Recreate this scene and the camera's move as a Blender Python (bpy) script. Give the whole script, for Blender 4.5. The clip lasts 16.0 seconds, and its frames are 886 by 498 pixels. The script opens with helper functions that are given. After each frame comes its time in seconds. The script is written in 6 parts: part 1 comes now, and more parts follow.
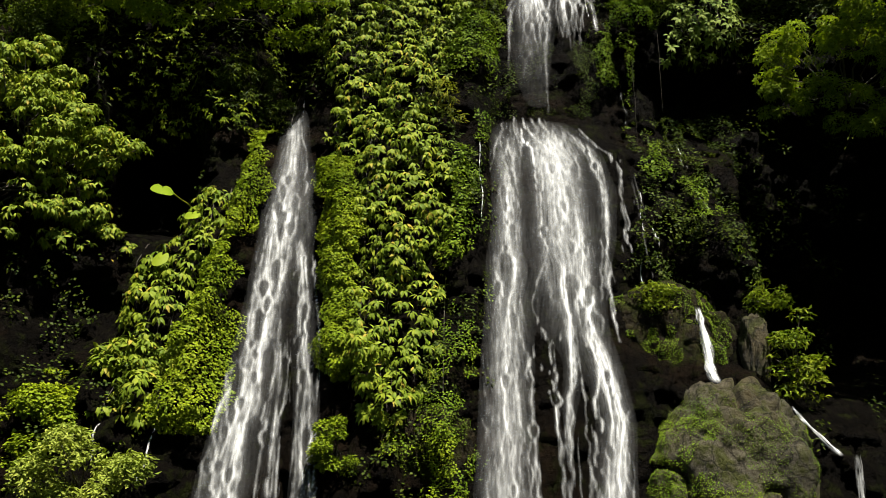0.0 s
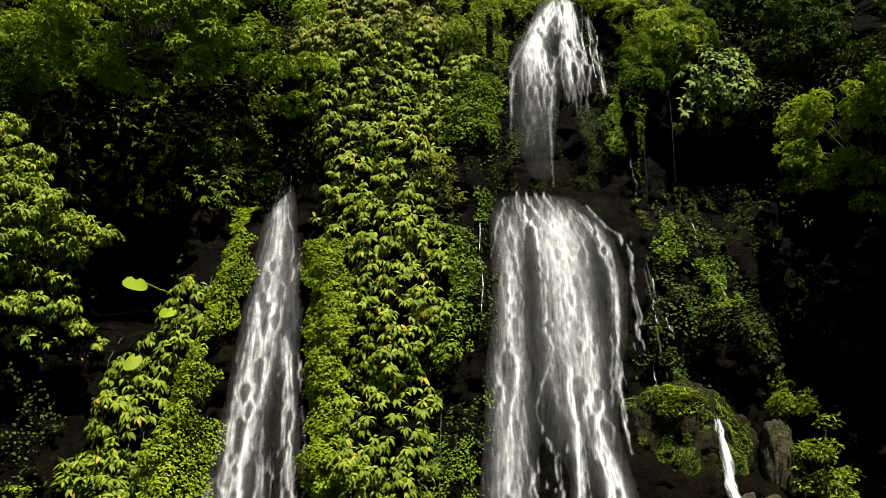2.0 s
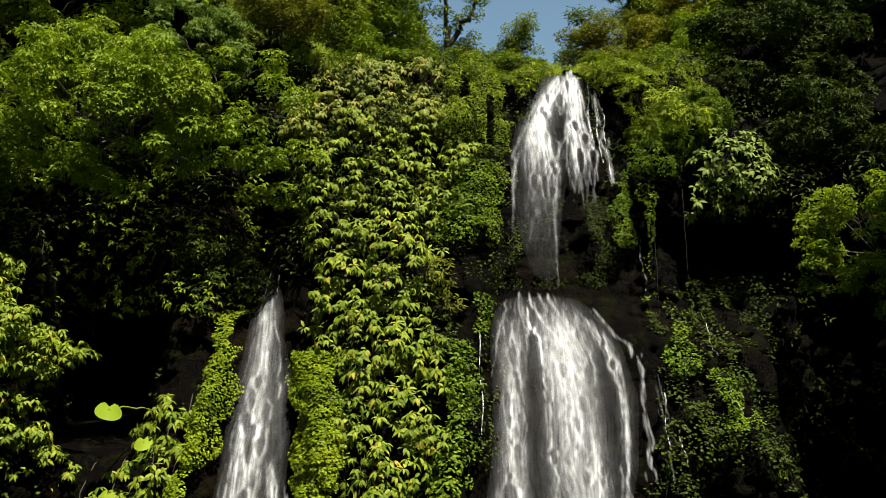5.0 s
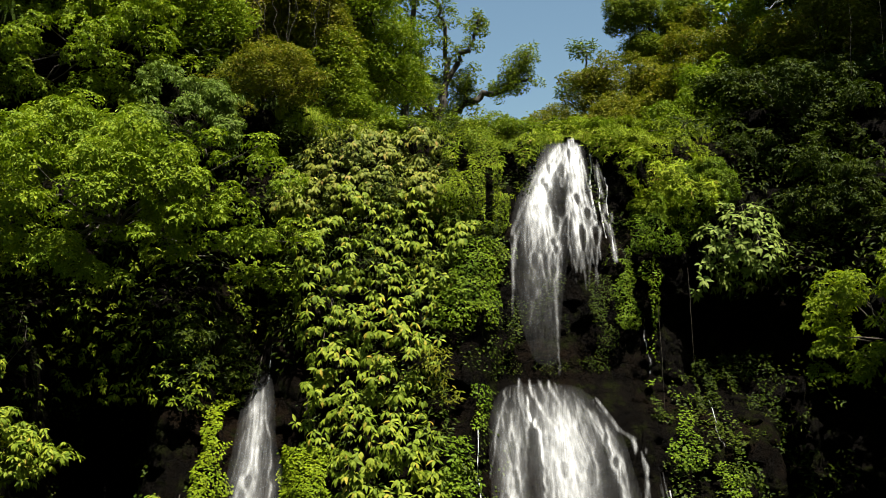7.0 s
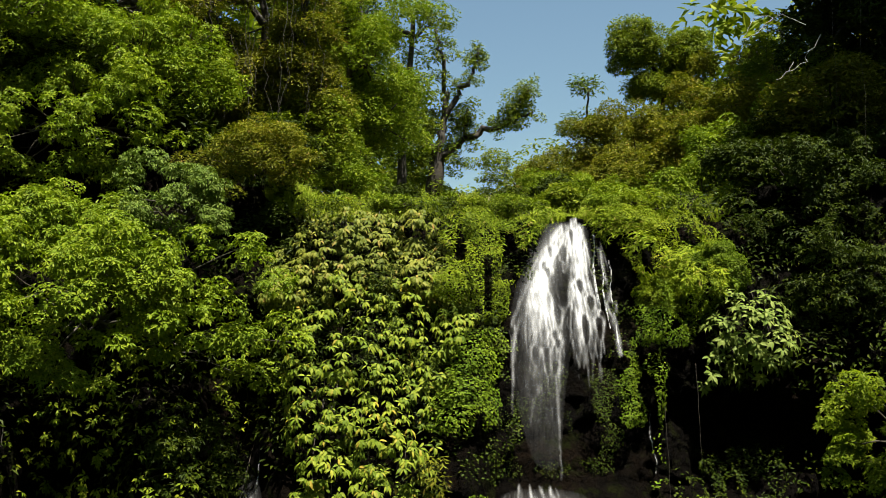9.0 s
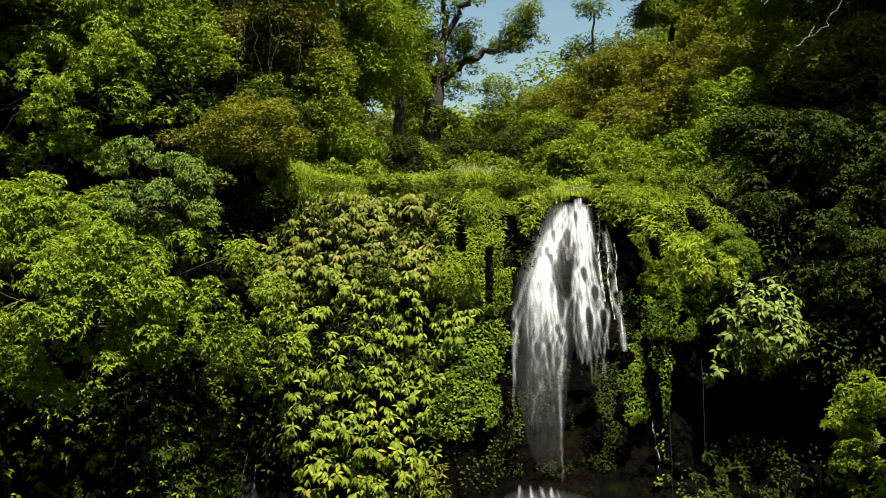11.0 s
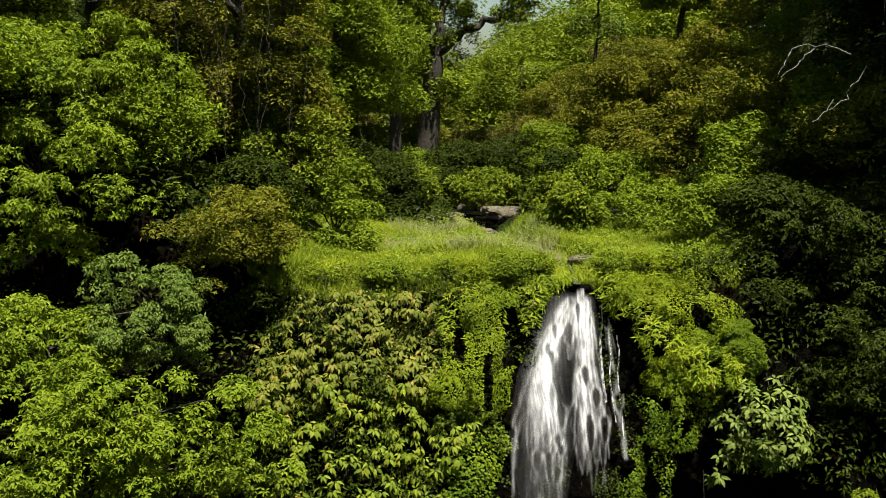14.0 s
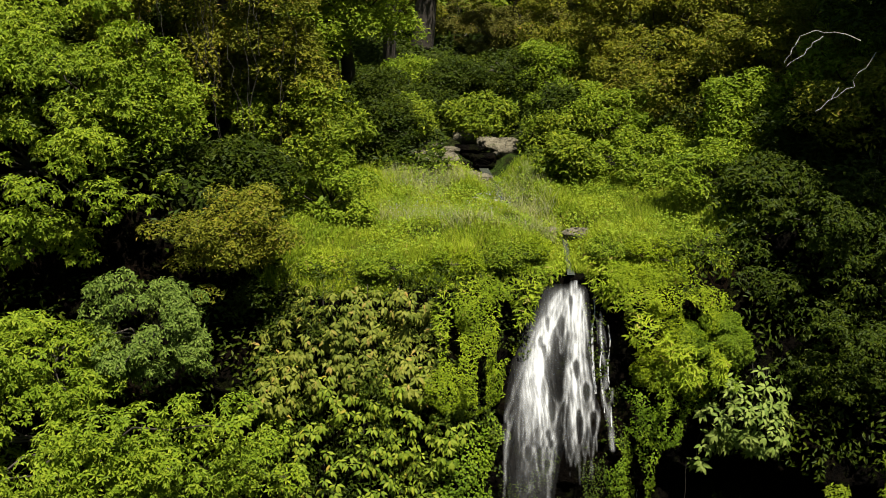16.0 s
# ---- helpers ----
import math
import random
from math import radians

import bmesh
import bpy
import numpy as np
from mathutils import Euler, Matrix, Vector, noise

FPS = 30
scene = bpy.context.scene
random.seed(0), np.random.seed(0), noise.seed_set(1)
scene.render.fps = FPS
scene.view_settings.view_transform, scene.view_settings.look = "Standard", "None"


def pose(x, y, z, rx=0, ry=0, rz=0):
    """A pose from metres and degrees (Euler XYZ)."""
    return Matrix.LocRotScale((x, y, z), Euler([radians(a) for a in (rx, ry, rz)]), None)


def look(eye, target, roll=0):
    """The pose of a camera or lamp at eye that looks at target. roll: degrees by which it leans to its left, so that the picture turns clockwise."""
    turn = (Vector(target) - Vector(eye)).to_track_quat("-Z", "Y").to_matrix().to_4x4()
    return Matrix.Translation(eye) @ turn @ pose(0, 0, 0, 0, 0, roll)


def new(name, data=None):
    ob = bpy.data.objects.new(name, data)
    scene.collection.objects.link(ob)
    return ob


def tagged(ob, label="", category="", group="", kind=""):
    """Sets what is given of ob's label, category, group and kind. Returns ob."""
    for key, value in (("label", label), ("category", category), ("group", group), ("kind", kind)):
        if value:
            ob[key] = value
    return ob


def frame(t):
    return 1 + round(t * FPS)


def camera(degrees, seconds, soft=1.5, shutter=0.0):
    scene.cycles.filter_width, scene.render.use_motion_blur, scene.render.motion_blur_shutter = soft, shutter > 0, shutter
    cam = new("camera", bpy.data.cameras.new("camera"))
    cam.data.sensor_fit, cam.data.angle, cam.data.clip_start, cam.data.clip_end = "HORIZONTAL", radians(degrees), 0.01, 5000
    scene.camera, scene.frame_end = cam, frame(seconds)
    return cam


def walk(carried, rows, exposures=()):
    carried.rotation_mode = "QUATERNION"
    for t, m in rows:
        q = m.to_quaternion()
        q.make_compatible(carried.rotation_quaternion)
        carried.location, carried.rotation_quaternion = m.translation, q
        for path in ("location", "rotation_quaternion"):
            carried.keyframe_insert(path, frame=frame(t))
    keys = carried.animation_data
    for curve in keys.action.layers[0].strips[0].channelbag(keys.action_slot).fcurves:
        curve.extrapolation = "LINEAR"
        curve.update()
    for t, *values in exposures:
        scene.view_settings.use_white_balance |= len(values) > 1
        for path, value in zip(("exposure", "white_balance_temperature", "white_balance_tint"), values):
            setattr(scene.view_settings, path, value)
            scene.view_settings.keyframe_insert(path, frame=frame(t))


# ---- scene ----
cam = camera(47.3, 16.0, soft=0.95)
METRES, EYE, TILT, LEAN, TURN = 18.0, 4.5, 6.0, 0.0, 0.0
ROWS = [
    (0.0, 0.0, 0.0, 0.0, 0.0, -0.0, -0.0),
    (0.5, 0.0007, 0.0214, 0.028, -0.0, -0.16, -0.01),
    (1.0, 0.0011, 0.0425, 0.0553, -0.02, -0.27, -0.03),
    (1.5, 0.002, 0.0618, 0.0774, -0.0, -0.29, -0.02),
    (2.0, 0.003, 0.0776, 0.0947, 0.01, -0.34, -0.01),
    (2.5, 0.004, 0.0913, 0.1112, 0.03, -0.38, 0.0),
    (3.0, 0.0047, 0.1038, 0.1281, 0.02, -0.43, 0.01),
    (3.5, 0.005, 0.1153, 0.1457, 0.01, -0.49, -0.01),
    (4.0, 0.005, 0.1258, 0.1645, 0.0, -0.56, -0.02),
    (6.5, 0.0082, 0.1712, 0.2675, 0.09, -0.87, -0.04),
    (7.0, 0.0094, 0.1808, 0.2893, 0.09, -0.92, -0.02),
    (7.5, 0.0104, 0.1913, 0.3116, 0.1, -0.99, -0.04),
    (8.0, 0.011, 0.203, 0.3356, 0.09, -1.1, -0.05),
    (8.5, 0.0117, 0.2153, 0.3599, 0.09, -1.22, -0.05),
    (9.0, 0.0124, 0.2278, 0.3854, 0.09, -1.3, -0.07),
    (11.5, 0.0132, 0.2884, 0.529, 0.1, -9.69, 0.03),
    (12.0, 0.0128, 0.3027, 0.568, 0.1, -9.98, -0.0),
    (12.5, 0.0128, 0.3159, 0.6043, 0.09, -10.14, 0.0),
    (13.0, 0.0141, 0.3282, 0.6378, 0.12, -10.75, 0.08),
    (13.5, 0.0152, 0.3411, 0.6716, 0.12, -13.24, 0.13),
    (14.0, 0.0164, 0.3547, 0.7062, 0.12, -15.93, 0.17),
    (14.5, 0.0173, 0.3717, 0.7506, 0.1, -18.54, 0.16),
    (15.0, 0.0192, 0.3889, 0.7983, 0.09, -21.43, 0.23),
    (15.5, 0.0201, 0.4076, 0.8477, 0.05, -24.75, 0.24),
    (16.0, 0.021, 0.4267, 0.8967, 0.02, -27.98, 0.27),
]
walk(cam, [(t, pose(0, 0, EYE, TILT, LEAN, TURN) @ pose(METRES * x, METRES * y, METRES * z, 90 + pitch, roll, yaw)) for t, x, y, z, yaw, pitch, roll in ROWS],
     exposures=((0.0, 1.26), (4.0, 1.22), (8.5, 1.4), (12.0, 1.23), (16.0, 0.95)))

# ---- light ----
SUN_DIR = Vector((0.2, -0.2, 0.95)).normalized()
world = bpy.data.worlds.new("sky")
scene.world = world
world.use_nodes = True
wn = world.node_tree
sky = wn.nodes.new("ShaderNodeTexSky")
sky.sky_type, sky.sun_disc = "NISHITA", False
sky.air_density, sky.dust_density, sky.ozone_density = 1.0, 1.2, 0.4
sky.sun_elevation = math.asin(SUN_DIR.z)
sky.sun_rotation = math.atan2(SUN_DIR.x, SUN_DIR.y)
clear = wn.nodes.new("ShaderNodeMix")
clear.data_type, clear.blend_type = "RGBA", "MULTIPLY"
clear.inputs["Factor"].default_value = 1.0
clear.inputs[7].default_value = (0.9, 1.0, 0.91, 1)
wn.links.new(sky.outputs[0], clear.inputs[6])
wn.links.new(clear.outputs[2], wn.nodes["Background"].inputs[0])
wn.nodes["Background"].inputs[1].default_value = 0.053
sun = new("sun", bpy.data.lights.new("sun", "SUN"))
sun.data.energy, sun.data.angle, sun.data.color = 5.2, radians(0.55), (1.0, 0.96, 0.87)
sun.matrix_world = look(SUN_DIR * 60, (0, 0, 0))

# ---- numeric tools ----
from itertools import chain

rng = np.random.default_rng(7)


def smooth(a, b, x):
    t = np.clip((x - a) / (b - a), 0, 1)
    return t * t * (3 - 2 * t)


def hashed(i, j, k, seed):
    n = (i * 374761393 + j * 668265263 + k * 2147483647 + seed * 1274126177) & 0xFFFFFFFF
    n = ((n ^ (n >> 13)) * 1274126177) & 0xFFFFFFFF
    return ((n ^ (n >> 16)) & 0xFFFF) / 32767.5 - 1.0


def lump(x, y, z, seed=0):
    """Smooth value noise, -1 to 1, on arrays."""
    x, y, z = np.broadcast_arrays(np.asarray(x, float), np.asarray(y, float), np.asarray(z, float))
    i, j, k = np.floor(x).astype(np.int64), np.floor(y).astype(np.int64), np.floor(z).astype(np.int64)
    u, v, w = x - i, y - j, z - k
    u, v, w = u * u * (3 - 2 * u), v * v * (3 - 2 * v), w * w * (3 - 2 * w)
    total = 0
    for a in (0, 1):
        for b in (0, 1):
            for c in (0, 1):
                total = total + (u if a else 1 - u) * (v if b else 1 - v) * (w if c else 1 - w) * hashed(i + a, j + b, k + c, seed)
    return total


def unit(a):
    return a / np.maximum(np.linalg.norm(a, axis=-1, keepdims=True), 1e-9)


def bell(x, z, cx, cz, rx, rz):
    return np.exp(-((x - cx) / rx) ** 2 - ((z - cz) / rz) ** 2)


# ---- materials ----
def material(name):
    m = bpy.data.materials.new(name)
    m.use_nodes = True
    nt = m.node_tree
    return m, nt, nt.nodes, nt.links, nt.nodes["Principled BSDF"]


def ramp_node(nodes, stops):
    r = nodes.new("ShaderNodeValToRGB")
    els = r.color_ramp.elements
    while len(els) < len(stops):
        els.new(0.5)
    for e, (p, c) in zip(els, stops):
        e.position, e.color = p, (*c, 1)
    return r


def noise_node(nodes, links, scale, detail=4, vector=None, rough=0.55):
    n = nodes.new("ShaderNodeTexNoise")
    n.inputs["Scale"].default_value, n.inputs["Detail"].default_value, n.inputs["Roughness"].default_value = scale, detail, rough
    if vector is not None:
        links.new(vector, n.inputs["Vector"])
    return n


def leaf_material(name, dark, mid, light, rough=0.5, through_light=0.15, patch=0.5, dry=None):
    """Foliage: each leaf its own tone, broad drifts of tone across the plant, light shining through."""
    dark, light = [tuple(0.68 * a + 0.32 * b for a, b in zip(c, mid)) for c in (dark, light)]
    m, nt, nodes, links, p = material(name)
    geo = nodes.new("ShaderNodeNewGeometry")
    tone = ramp_node(nodes, [(0.0, dark), (0.5, mid), (0.93, light), (1.0, dry or light)])
    info = nodes.new("ShaderNodeObjectInfo")
    mixed = nodes.new("ShaderNodeMath")
    links.new(geo.outputs["Random Per Island"], mixed.inputs[0])
    links.new(info.outputs["Random"], mixed.inputs[1])
    own = nodes.new("ShaderNodeMath")
    own.operation = "FRACT"
    links.new(mixed.outputs[0], own.inputs[0])
    links.new(own.outputs[0], tone.inputs[0])
    broad = noise_node(nodes, links, 1.1, 3, geo.outputs["Position"])
    drift = ramp_node(nodes, [(0.3, (0.56, 0.6, 0.5)), (0.52, (1.11, 1, 0.95)), (0.75, (1.42, 1.2, 0.88))])
    links.new(broad.outputs["Fac"], drift.inputs[0])
    mix = nodes.new("ShaderNodeMix")
    mix.data_type, mix.blend_type = "RGBA", "MULTIPLY"
    mix.inputs["Factor"].default_value = patch
    links.new(tone.outputs[0], mix.inputs[6])
    links.new(drift.outputs[0], mix.inputs[7])
    links.new(mix.outputs[2], p.inputs["Base Color"])
    p.inputs["Roughness"].default_value = rough
    p.inputs["Specular IOR Level"].default_value = 0.07
    vein = noise_node(nodes, links, 60, 2, geo.outputs["Position"])
    bump = nodes.new("ShaderNodeBump")
    bump.inputs["Strength"].default_value, bump.inputs["Distance"].default_value = 0.25, 0.01
    links.new(vein.outputs["Fac"], bump.inputs["Height"])
    links.new(bump.outputs[0], p.inputs["Normal"])
    trans = nodes.new("ShaderNodeBsdfTranslucent")
    warm = nodes.new("ShaderNodeMix")
    warm.data_type, warm.blend_type = "RGBA", "MULTIPLY"
    warm.inputs["Factor"].default_value = 1.0
    warm.inputs[7].default_value = (1.15, 1.25, 0.45, 1)
    links.new(mix.outputs[2], warm.inputs[6])
    links.new(warm.outputs[2], trans.inputs["Color"])
    both = nodes.new("ShaderNodeMixShader")
    both.inputs[0].default_value = through_light
    links.new(p.outputs[0], both.inputs[1])
    links.new(trans.outputs[0], both.inputs[2])
    links.new(both.outputs[0], nodes["Material Output"].inputs[0])
    return m


VINE = leaf_material("vine_leaf", (0.048, 0.084, 0.006), (0.125, 0.176, 0.014), (0.245, 0.278, 0.027), dry=(0.29, 0.215, 0.033))
VINE_YELLOW = leaf_material("vine_leaf_yellowing", (0.055, 0.08, 0.009), (0.125, 0.15, 0.02), (0.22, 0.225, 0.04), dry=(0.27, 0.18, 0.05))
VINE_COOL = leaf_material("vine_leaf_cool", (0.048, 0.095, 0.012), (0.102, 0.157, 0.020), (0.180, 0.224, 0.032))
# LIME made paler and more translucent, so the leaning shrub looks sunlit from below.
LIME_LIT = leaf_material("lime_leaf_lit", (0.08, 0.135, 0.008), (0.155, 0.215, 0.013), (0.24, 0.285, 0.025), through_light=0.4)
FERN_PALE = leaf_material("pale_broad_leaf", (0.07, 0.12, 0.02), (0.14, 0.19, 0.035), (0.23, 0.28, 0.07))
MOSS = leaf_material("creeper_leaf", (0.085, 0.14, 0.004), (0.132, 0.19, 0.006), (0.19, 0.245, 0.010), through_light=0.12, patch=0.8)
MOSS_DEEP = leaf_material("deep_green_creeper", (0.055, 0.105, 0.005), (0.092, 0.15, 0.007), (0.14, 0.2, 0.012), patch=0.8)
SHRUB = leaf_material("shrub_leaf", (0.06, 0.102, 0.007), (0.138, 0.19, 0.012), (0.24, 0.275, 0.02), through_light=0.2)
# Darkened below a leaf's own tone so that gaps and shaded flanks read black.
SHRUB_DARK_SHADE = leaf_material("dark_shrub_leaf_shade", (0.014, 0.027, 0.0018), (0.03, 0.048, 0.0035), (0.062, 0.08, 0.006))
SHRUB_BLUE = leaf_material("blue_green_leaf", (0.05, 0.09, 0.012), (0.105, 0.158, 0.024), (0.175, 0.225, 0.046), patch=0.3)
SHRUB_GREEN = leaf_material("green_shrub_leaf", (0.074, 0.128, 0.007), (0.152, 0.22, 0.013), (0.245, 0.295, 0.024), through_light=0.23)
SHRUB_YELLOW = leaf_material("yellow_green_leaf", (0.07, 0.088, 0.008), (0.142, 0.156, 0.014), (0.23, 0.222, 0.02), through_light=0.23, dry=(0.22, 0.14, 0.04))
OLIVE = leaf_material("olive_brown_leaf", (0.052, 0.056, 0.010), (0.1, 0.104, 0.018), (0.17, 0.16, 0.03), dry=(0.19, 0.12, 0.05))
LIME = leaf_material("lime_leaf", (0.066, 0.120, 0.006), (0.138, 0.200, 0.011), (0.220, 0.270, 0.022))
PALE = leaf_material("pale_young_leaf", (0.11, 0.15, 0.018), (0.2, 0.25, 0.035), (0.29, 0.33, 0.06))
GRASS = leaf_material("grass_blade", (0.13, 0.205, 0.008), (0.2, 0.275, 0.014), (0.285, 0.335, 0.028), rough=0.6, dry=(0.36, 0.29, 0.09), patch=0.7)
GRASS_GREY = leaf_material("seeding_grass", (0.17, 0.2, 0.05), (0.25, 0.26, 0.10), (0.33, 0.32, 0.19), rough=0.65, dry=(0.33, 0.3, 0.29))
FLOWER = leaf_material("lavender_flower", (0.16, 0.15, 0.19), (0.24, 0.23, 0.28), (0.33, 0.32, 0.38), rough=0.6, patch=0.2)


def rock_material(name, dark, light, moss, gloss, mossy, sheen=0.2, rust=None):
    m, nt, nodes, links, p = material(name)
    geo = nodes.new("ShaderNodeNewGeometry")
    pos = geo.outputs["Position"]
    coarse = noise_node(nodes, links, 1.3, 8, pos, 0.62)
    fine = noise_node(nodes, links, 11, 9, pos, 0.72)
    base = ramp_node(nodes, [(0.3, dark), (0.72, light)])
    both = nodes.new("ShaderNodeMath")
    both.operation = "MULTIPLY_ADD"
    both.inputs[1].default_value = 0.45
    links.new(fine.outputs["Fac"], both.inputs[0])
    half = nodes.new("ShaderNodeMath")
    half.operation = "MULTIPLY"
    half.inputs[1].default_value = 0.55
    links.new(coarse.outputs["Fac"], half.inputs[0])
    links.new(half.outputs[0], both.inputs[2])
    links.new(both.outputs[0], base.inputs[0])
    stone = base.outputs[0]
    if rust:
        stain = noise_node(nodes, links, 0.55, 5, pos, 0.6)
        spread = ramp_node(nodes, [(0.5, (0, 0, 0)), (0.66, (1, 1, 1))])
        links.new(stain.outputs["Fac"], spread.inputs[0])
        tint = nodes.new("ShaderNodeMix")
        tint.data_type = "RGBA"
        links.new(spread.outputs[0], tint.inputs["Factor"])
        links.new(base.outputs[0], tint.inputs[6])
        tint.inputs[7].default_value = (*rust, 1)
        stone = tint.outputs[2]
    growth = noise_node(nodes, links, 2.6, 7, pos, 0.7)
    cover = ramp_node(nodes, [(mossy, (0, 0, 0)), (mossy + 0.09, (1, 1, 1))])
    links.new(growth.outputs["Fac"], cover.inputs[0])
    mix = nodes.new("ShaderNodeMix")
    mix.data_type = "RGBA"
    links.new(cover.outputs[0], mix.inputs["Factor"])
    links.new(stone, mix.inputs[6])
    mix.inputs[7].default_value = (*moss, 1)
    links.new(mix.outputs[2], p.inputs["Base Color"])
    p.inputs["Specular IOR Level"].default_value = sheen
    wet = ramp_node(nodes, [(0.35, (gloss,) * 3), (0.7, (gloss + 0.3,) * 3)])
    links.new(coarse.outputs["Fac"], wet.inputs[0])
    links.new(wet.outputs[0], p.inputs["Roughness"])
    crack = nodes.new("ShaderNodeTexVoronoi")
    crack.feature = "DISTANCE_TO_EDGE"
    crack.inputs["Scale"].default_value = 3.2
    warp = nodes.new("ShaderNodeVectorMath")
    warp.operation = "MULTIPLY_ADD"
    warp.inputs[1].default_value = (0.5, 0.5, 0.5)
    links.new(coarse.outputs["Color"], warp.inputs[0])
    links.new(pos, warp.inputs[2])
    links.new(warp.outputs[0], crack.inputs["Vector"])
    edge = ramp_node(nodes, [(0.0, (0, 0, 0)), (0.06, (1, 1, 1))])
    links.new(crack.outputs["Distance"], edge.inputs[0])
    # The base colour is darkened along the crack edges.
    split = ramp_node(nodes, [(0.0, (0.25, 0.24, 0.22)), (0.05, (1, 1, 1))])
    links.new(crack.outputs["Distance"], split.inputs[0])
    cracked = nodes.new("ShaderNodeMix")
    cracked.data_type, cracked.blend_type = "RGBA", "MULTIPLY"
    cracked.inputs["Factor"].default_value = 0.8
    links.new(mix.outputs[2], cracked.inputs[6])
    links.new(split.outputs[0], cracked.inputs[7])
    links.new(cracked.outputs[2], p.inputs["Base Color"])
    b1 = nodes.new("ShaderNodeBump")
    b1.inputs["Strength"].default_value, b1.inputs["Distance"].default_value = 0.6, 0.06
    links.new(edge.outputs[0], b1.inputs["Height"])
    b2 = nodes.new("ShaderNodeBump")
    b2.inputs["Strength"].default_value, b2.inputs["Distance"].default_value = 1.0, 0.12
    links.new(fine.outputs["Fac"], b2.inputs["Height"])
    links.new(b1.outputs[0], b2.inputs["Normal"])
    links.new(b2.outputs[0], p.inputs["Normal"])
    return m


# Far darker than wet basalt is: shade on the rock is in this colour.
WET_SHADED_ROCK = rock_material("wet_shaded_basalt", (0.0002, 0.0002, 0.0001), (0.0055, 0.004, 0.0025), (0.006, 0.007, 0.0012), 0.5, 0.52, 0.025, (0.007, 0.0042, 0.002))
DRY_ROCK = rock_material("weathered_boulder", (0.012, 0.01, 0.005), (0.13, 0.11, 0.068), (0.04, 0.042, 0.006), 0.6, 0.47, 0.2, (0.06, 0.045, 0.016))
PALE_ROCK = rock_material("pale_stream_stone", (0.03, 0.025, 0.016), (0.32, 0.275, 0.18), (0.06, 0.07, 0.015), 0.5, 0.6)
OCHRE_ROCK = rock_material("ochre_mossy_rock", (0.004, 0.003, 0.001), (0.035, 0.025, 0.008), (0.025, 0.028, 0.003), 0.6, 0.5, 0.1)
SOIL = rock_material("grassy_soil", (0.012, 0.015, 0.003), (0.03, 0.035, 0.008), (0.03, 0.05, 0.006), 0.8, 0.45, 0.05)


def bark_material(name, dark, light, green):
    m, nt, nodes, links, p = material(name)
    geo = nodes.new("ShaderNodeNewGeometry")
    grain = noise_node(nodes, links, 9, 6, geo.outputs["Position"], 0.65)
    tone = ramp_node(nodes, [(0.3, dark), (0.55, light), (0.75, green)])
    links.new(grain.outputs["Fac"], tone.inputs[0])
    links.new(tone.outputs[0], p.inputs["Base Color"])
    p.inputs["Roughness"].default_value = 0.85
    bump = nodes.new("ShaderNodeBump")
    bump.inputs["Strength"].default_value, bump.inputs["Distance"].default_value = 0.7, 0.04
    links.new(grain.outputs["Fac"], bump.inputs["Height"])
    links.new(bump.outputs[0], p.inputs["Normal"])
    return m


BARK = bark_material("mossy_bark", (0.018, 0.014, 0.01), (0.055, 0.043, 0.03), (0.035, 0.042, 0.014))
BARK_PALE = bark_material("bleached_twig", (0.16, 0.14, 0.11), (0.36, 0.33, 0.28), (0.3, 0.28, 0.22))


def mapped(nodes, links, vector, scale, shift=None):
    v = nodes.new("ShaderNodeVectorMath")
    v.operation = "MULTIPLY_ADD"
    links.new(vector, v.inputs[0])
    v.inputs[1].default_value = scale
    if shift is not None:
        links.new(shift, v.inputs[2])
    return v.outputs[0]


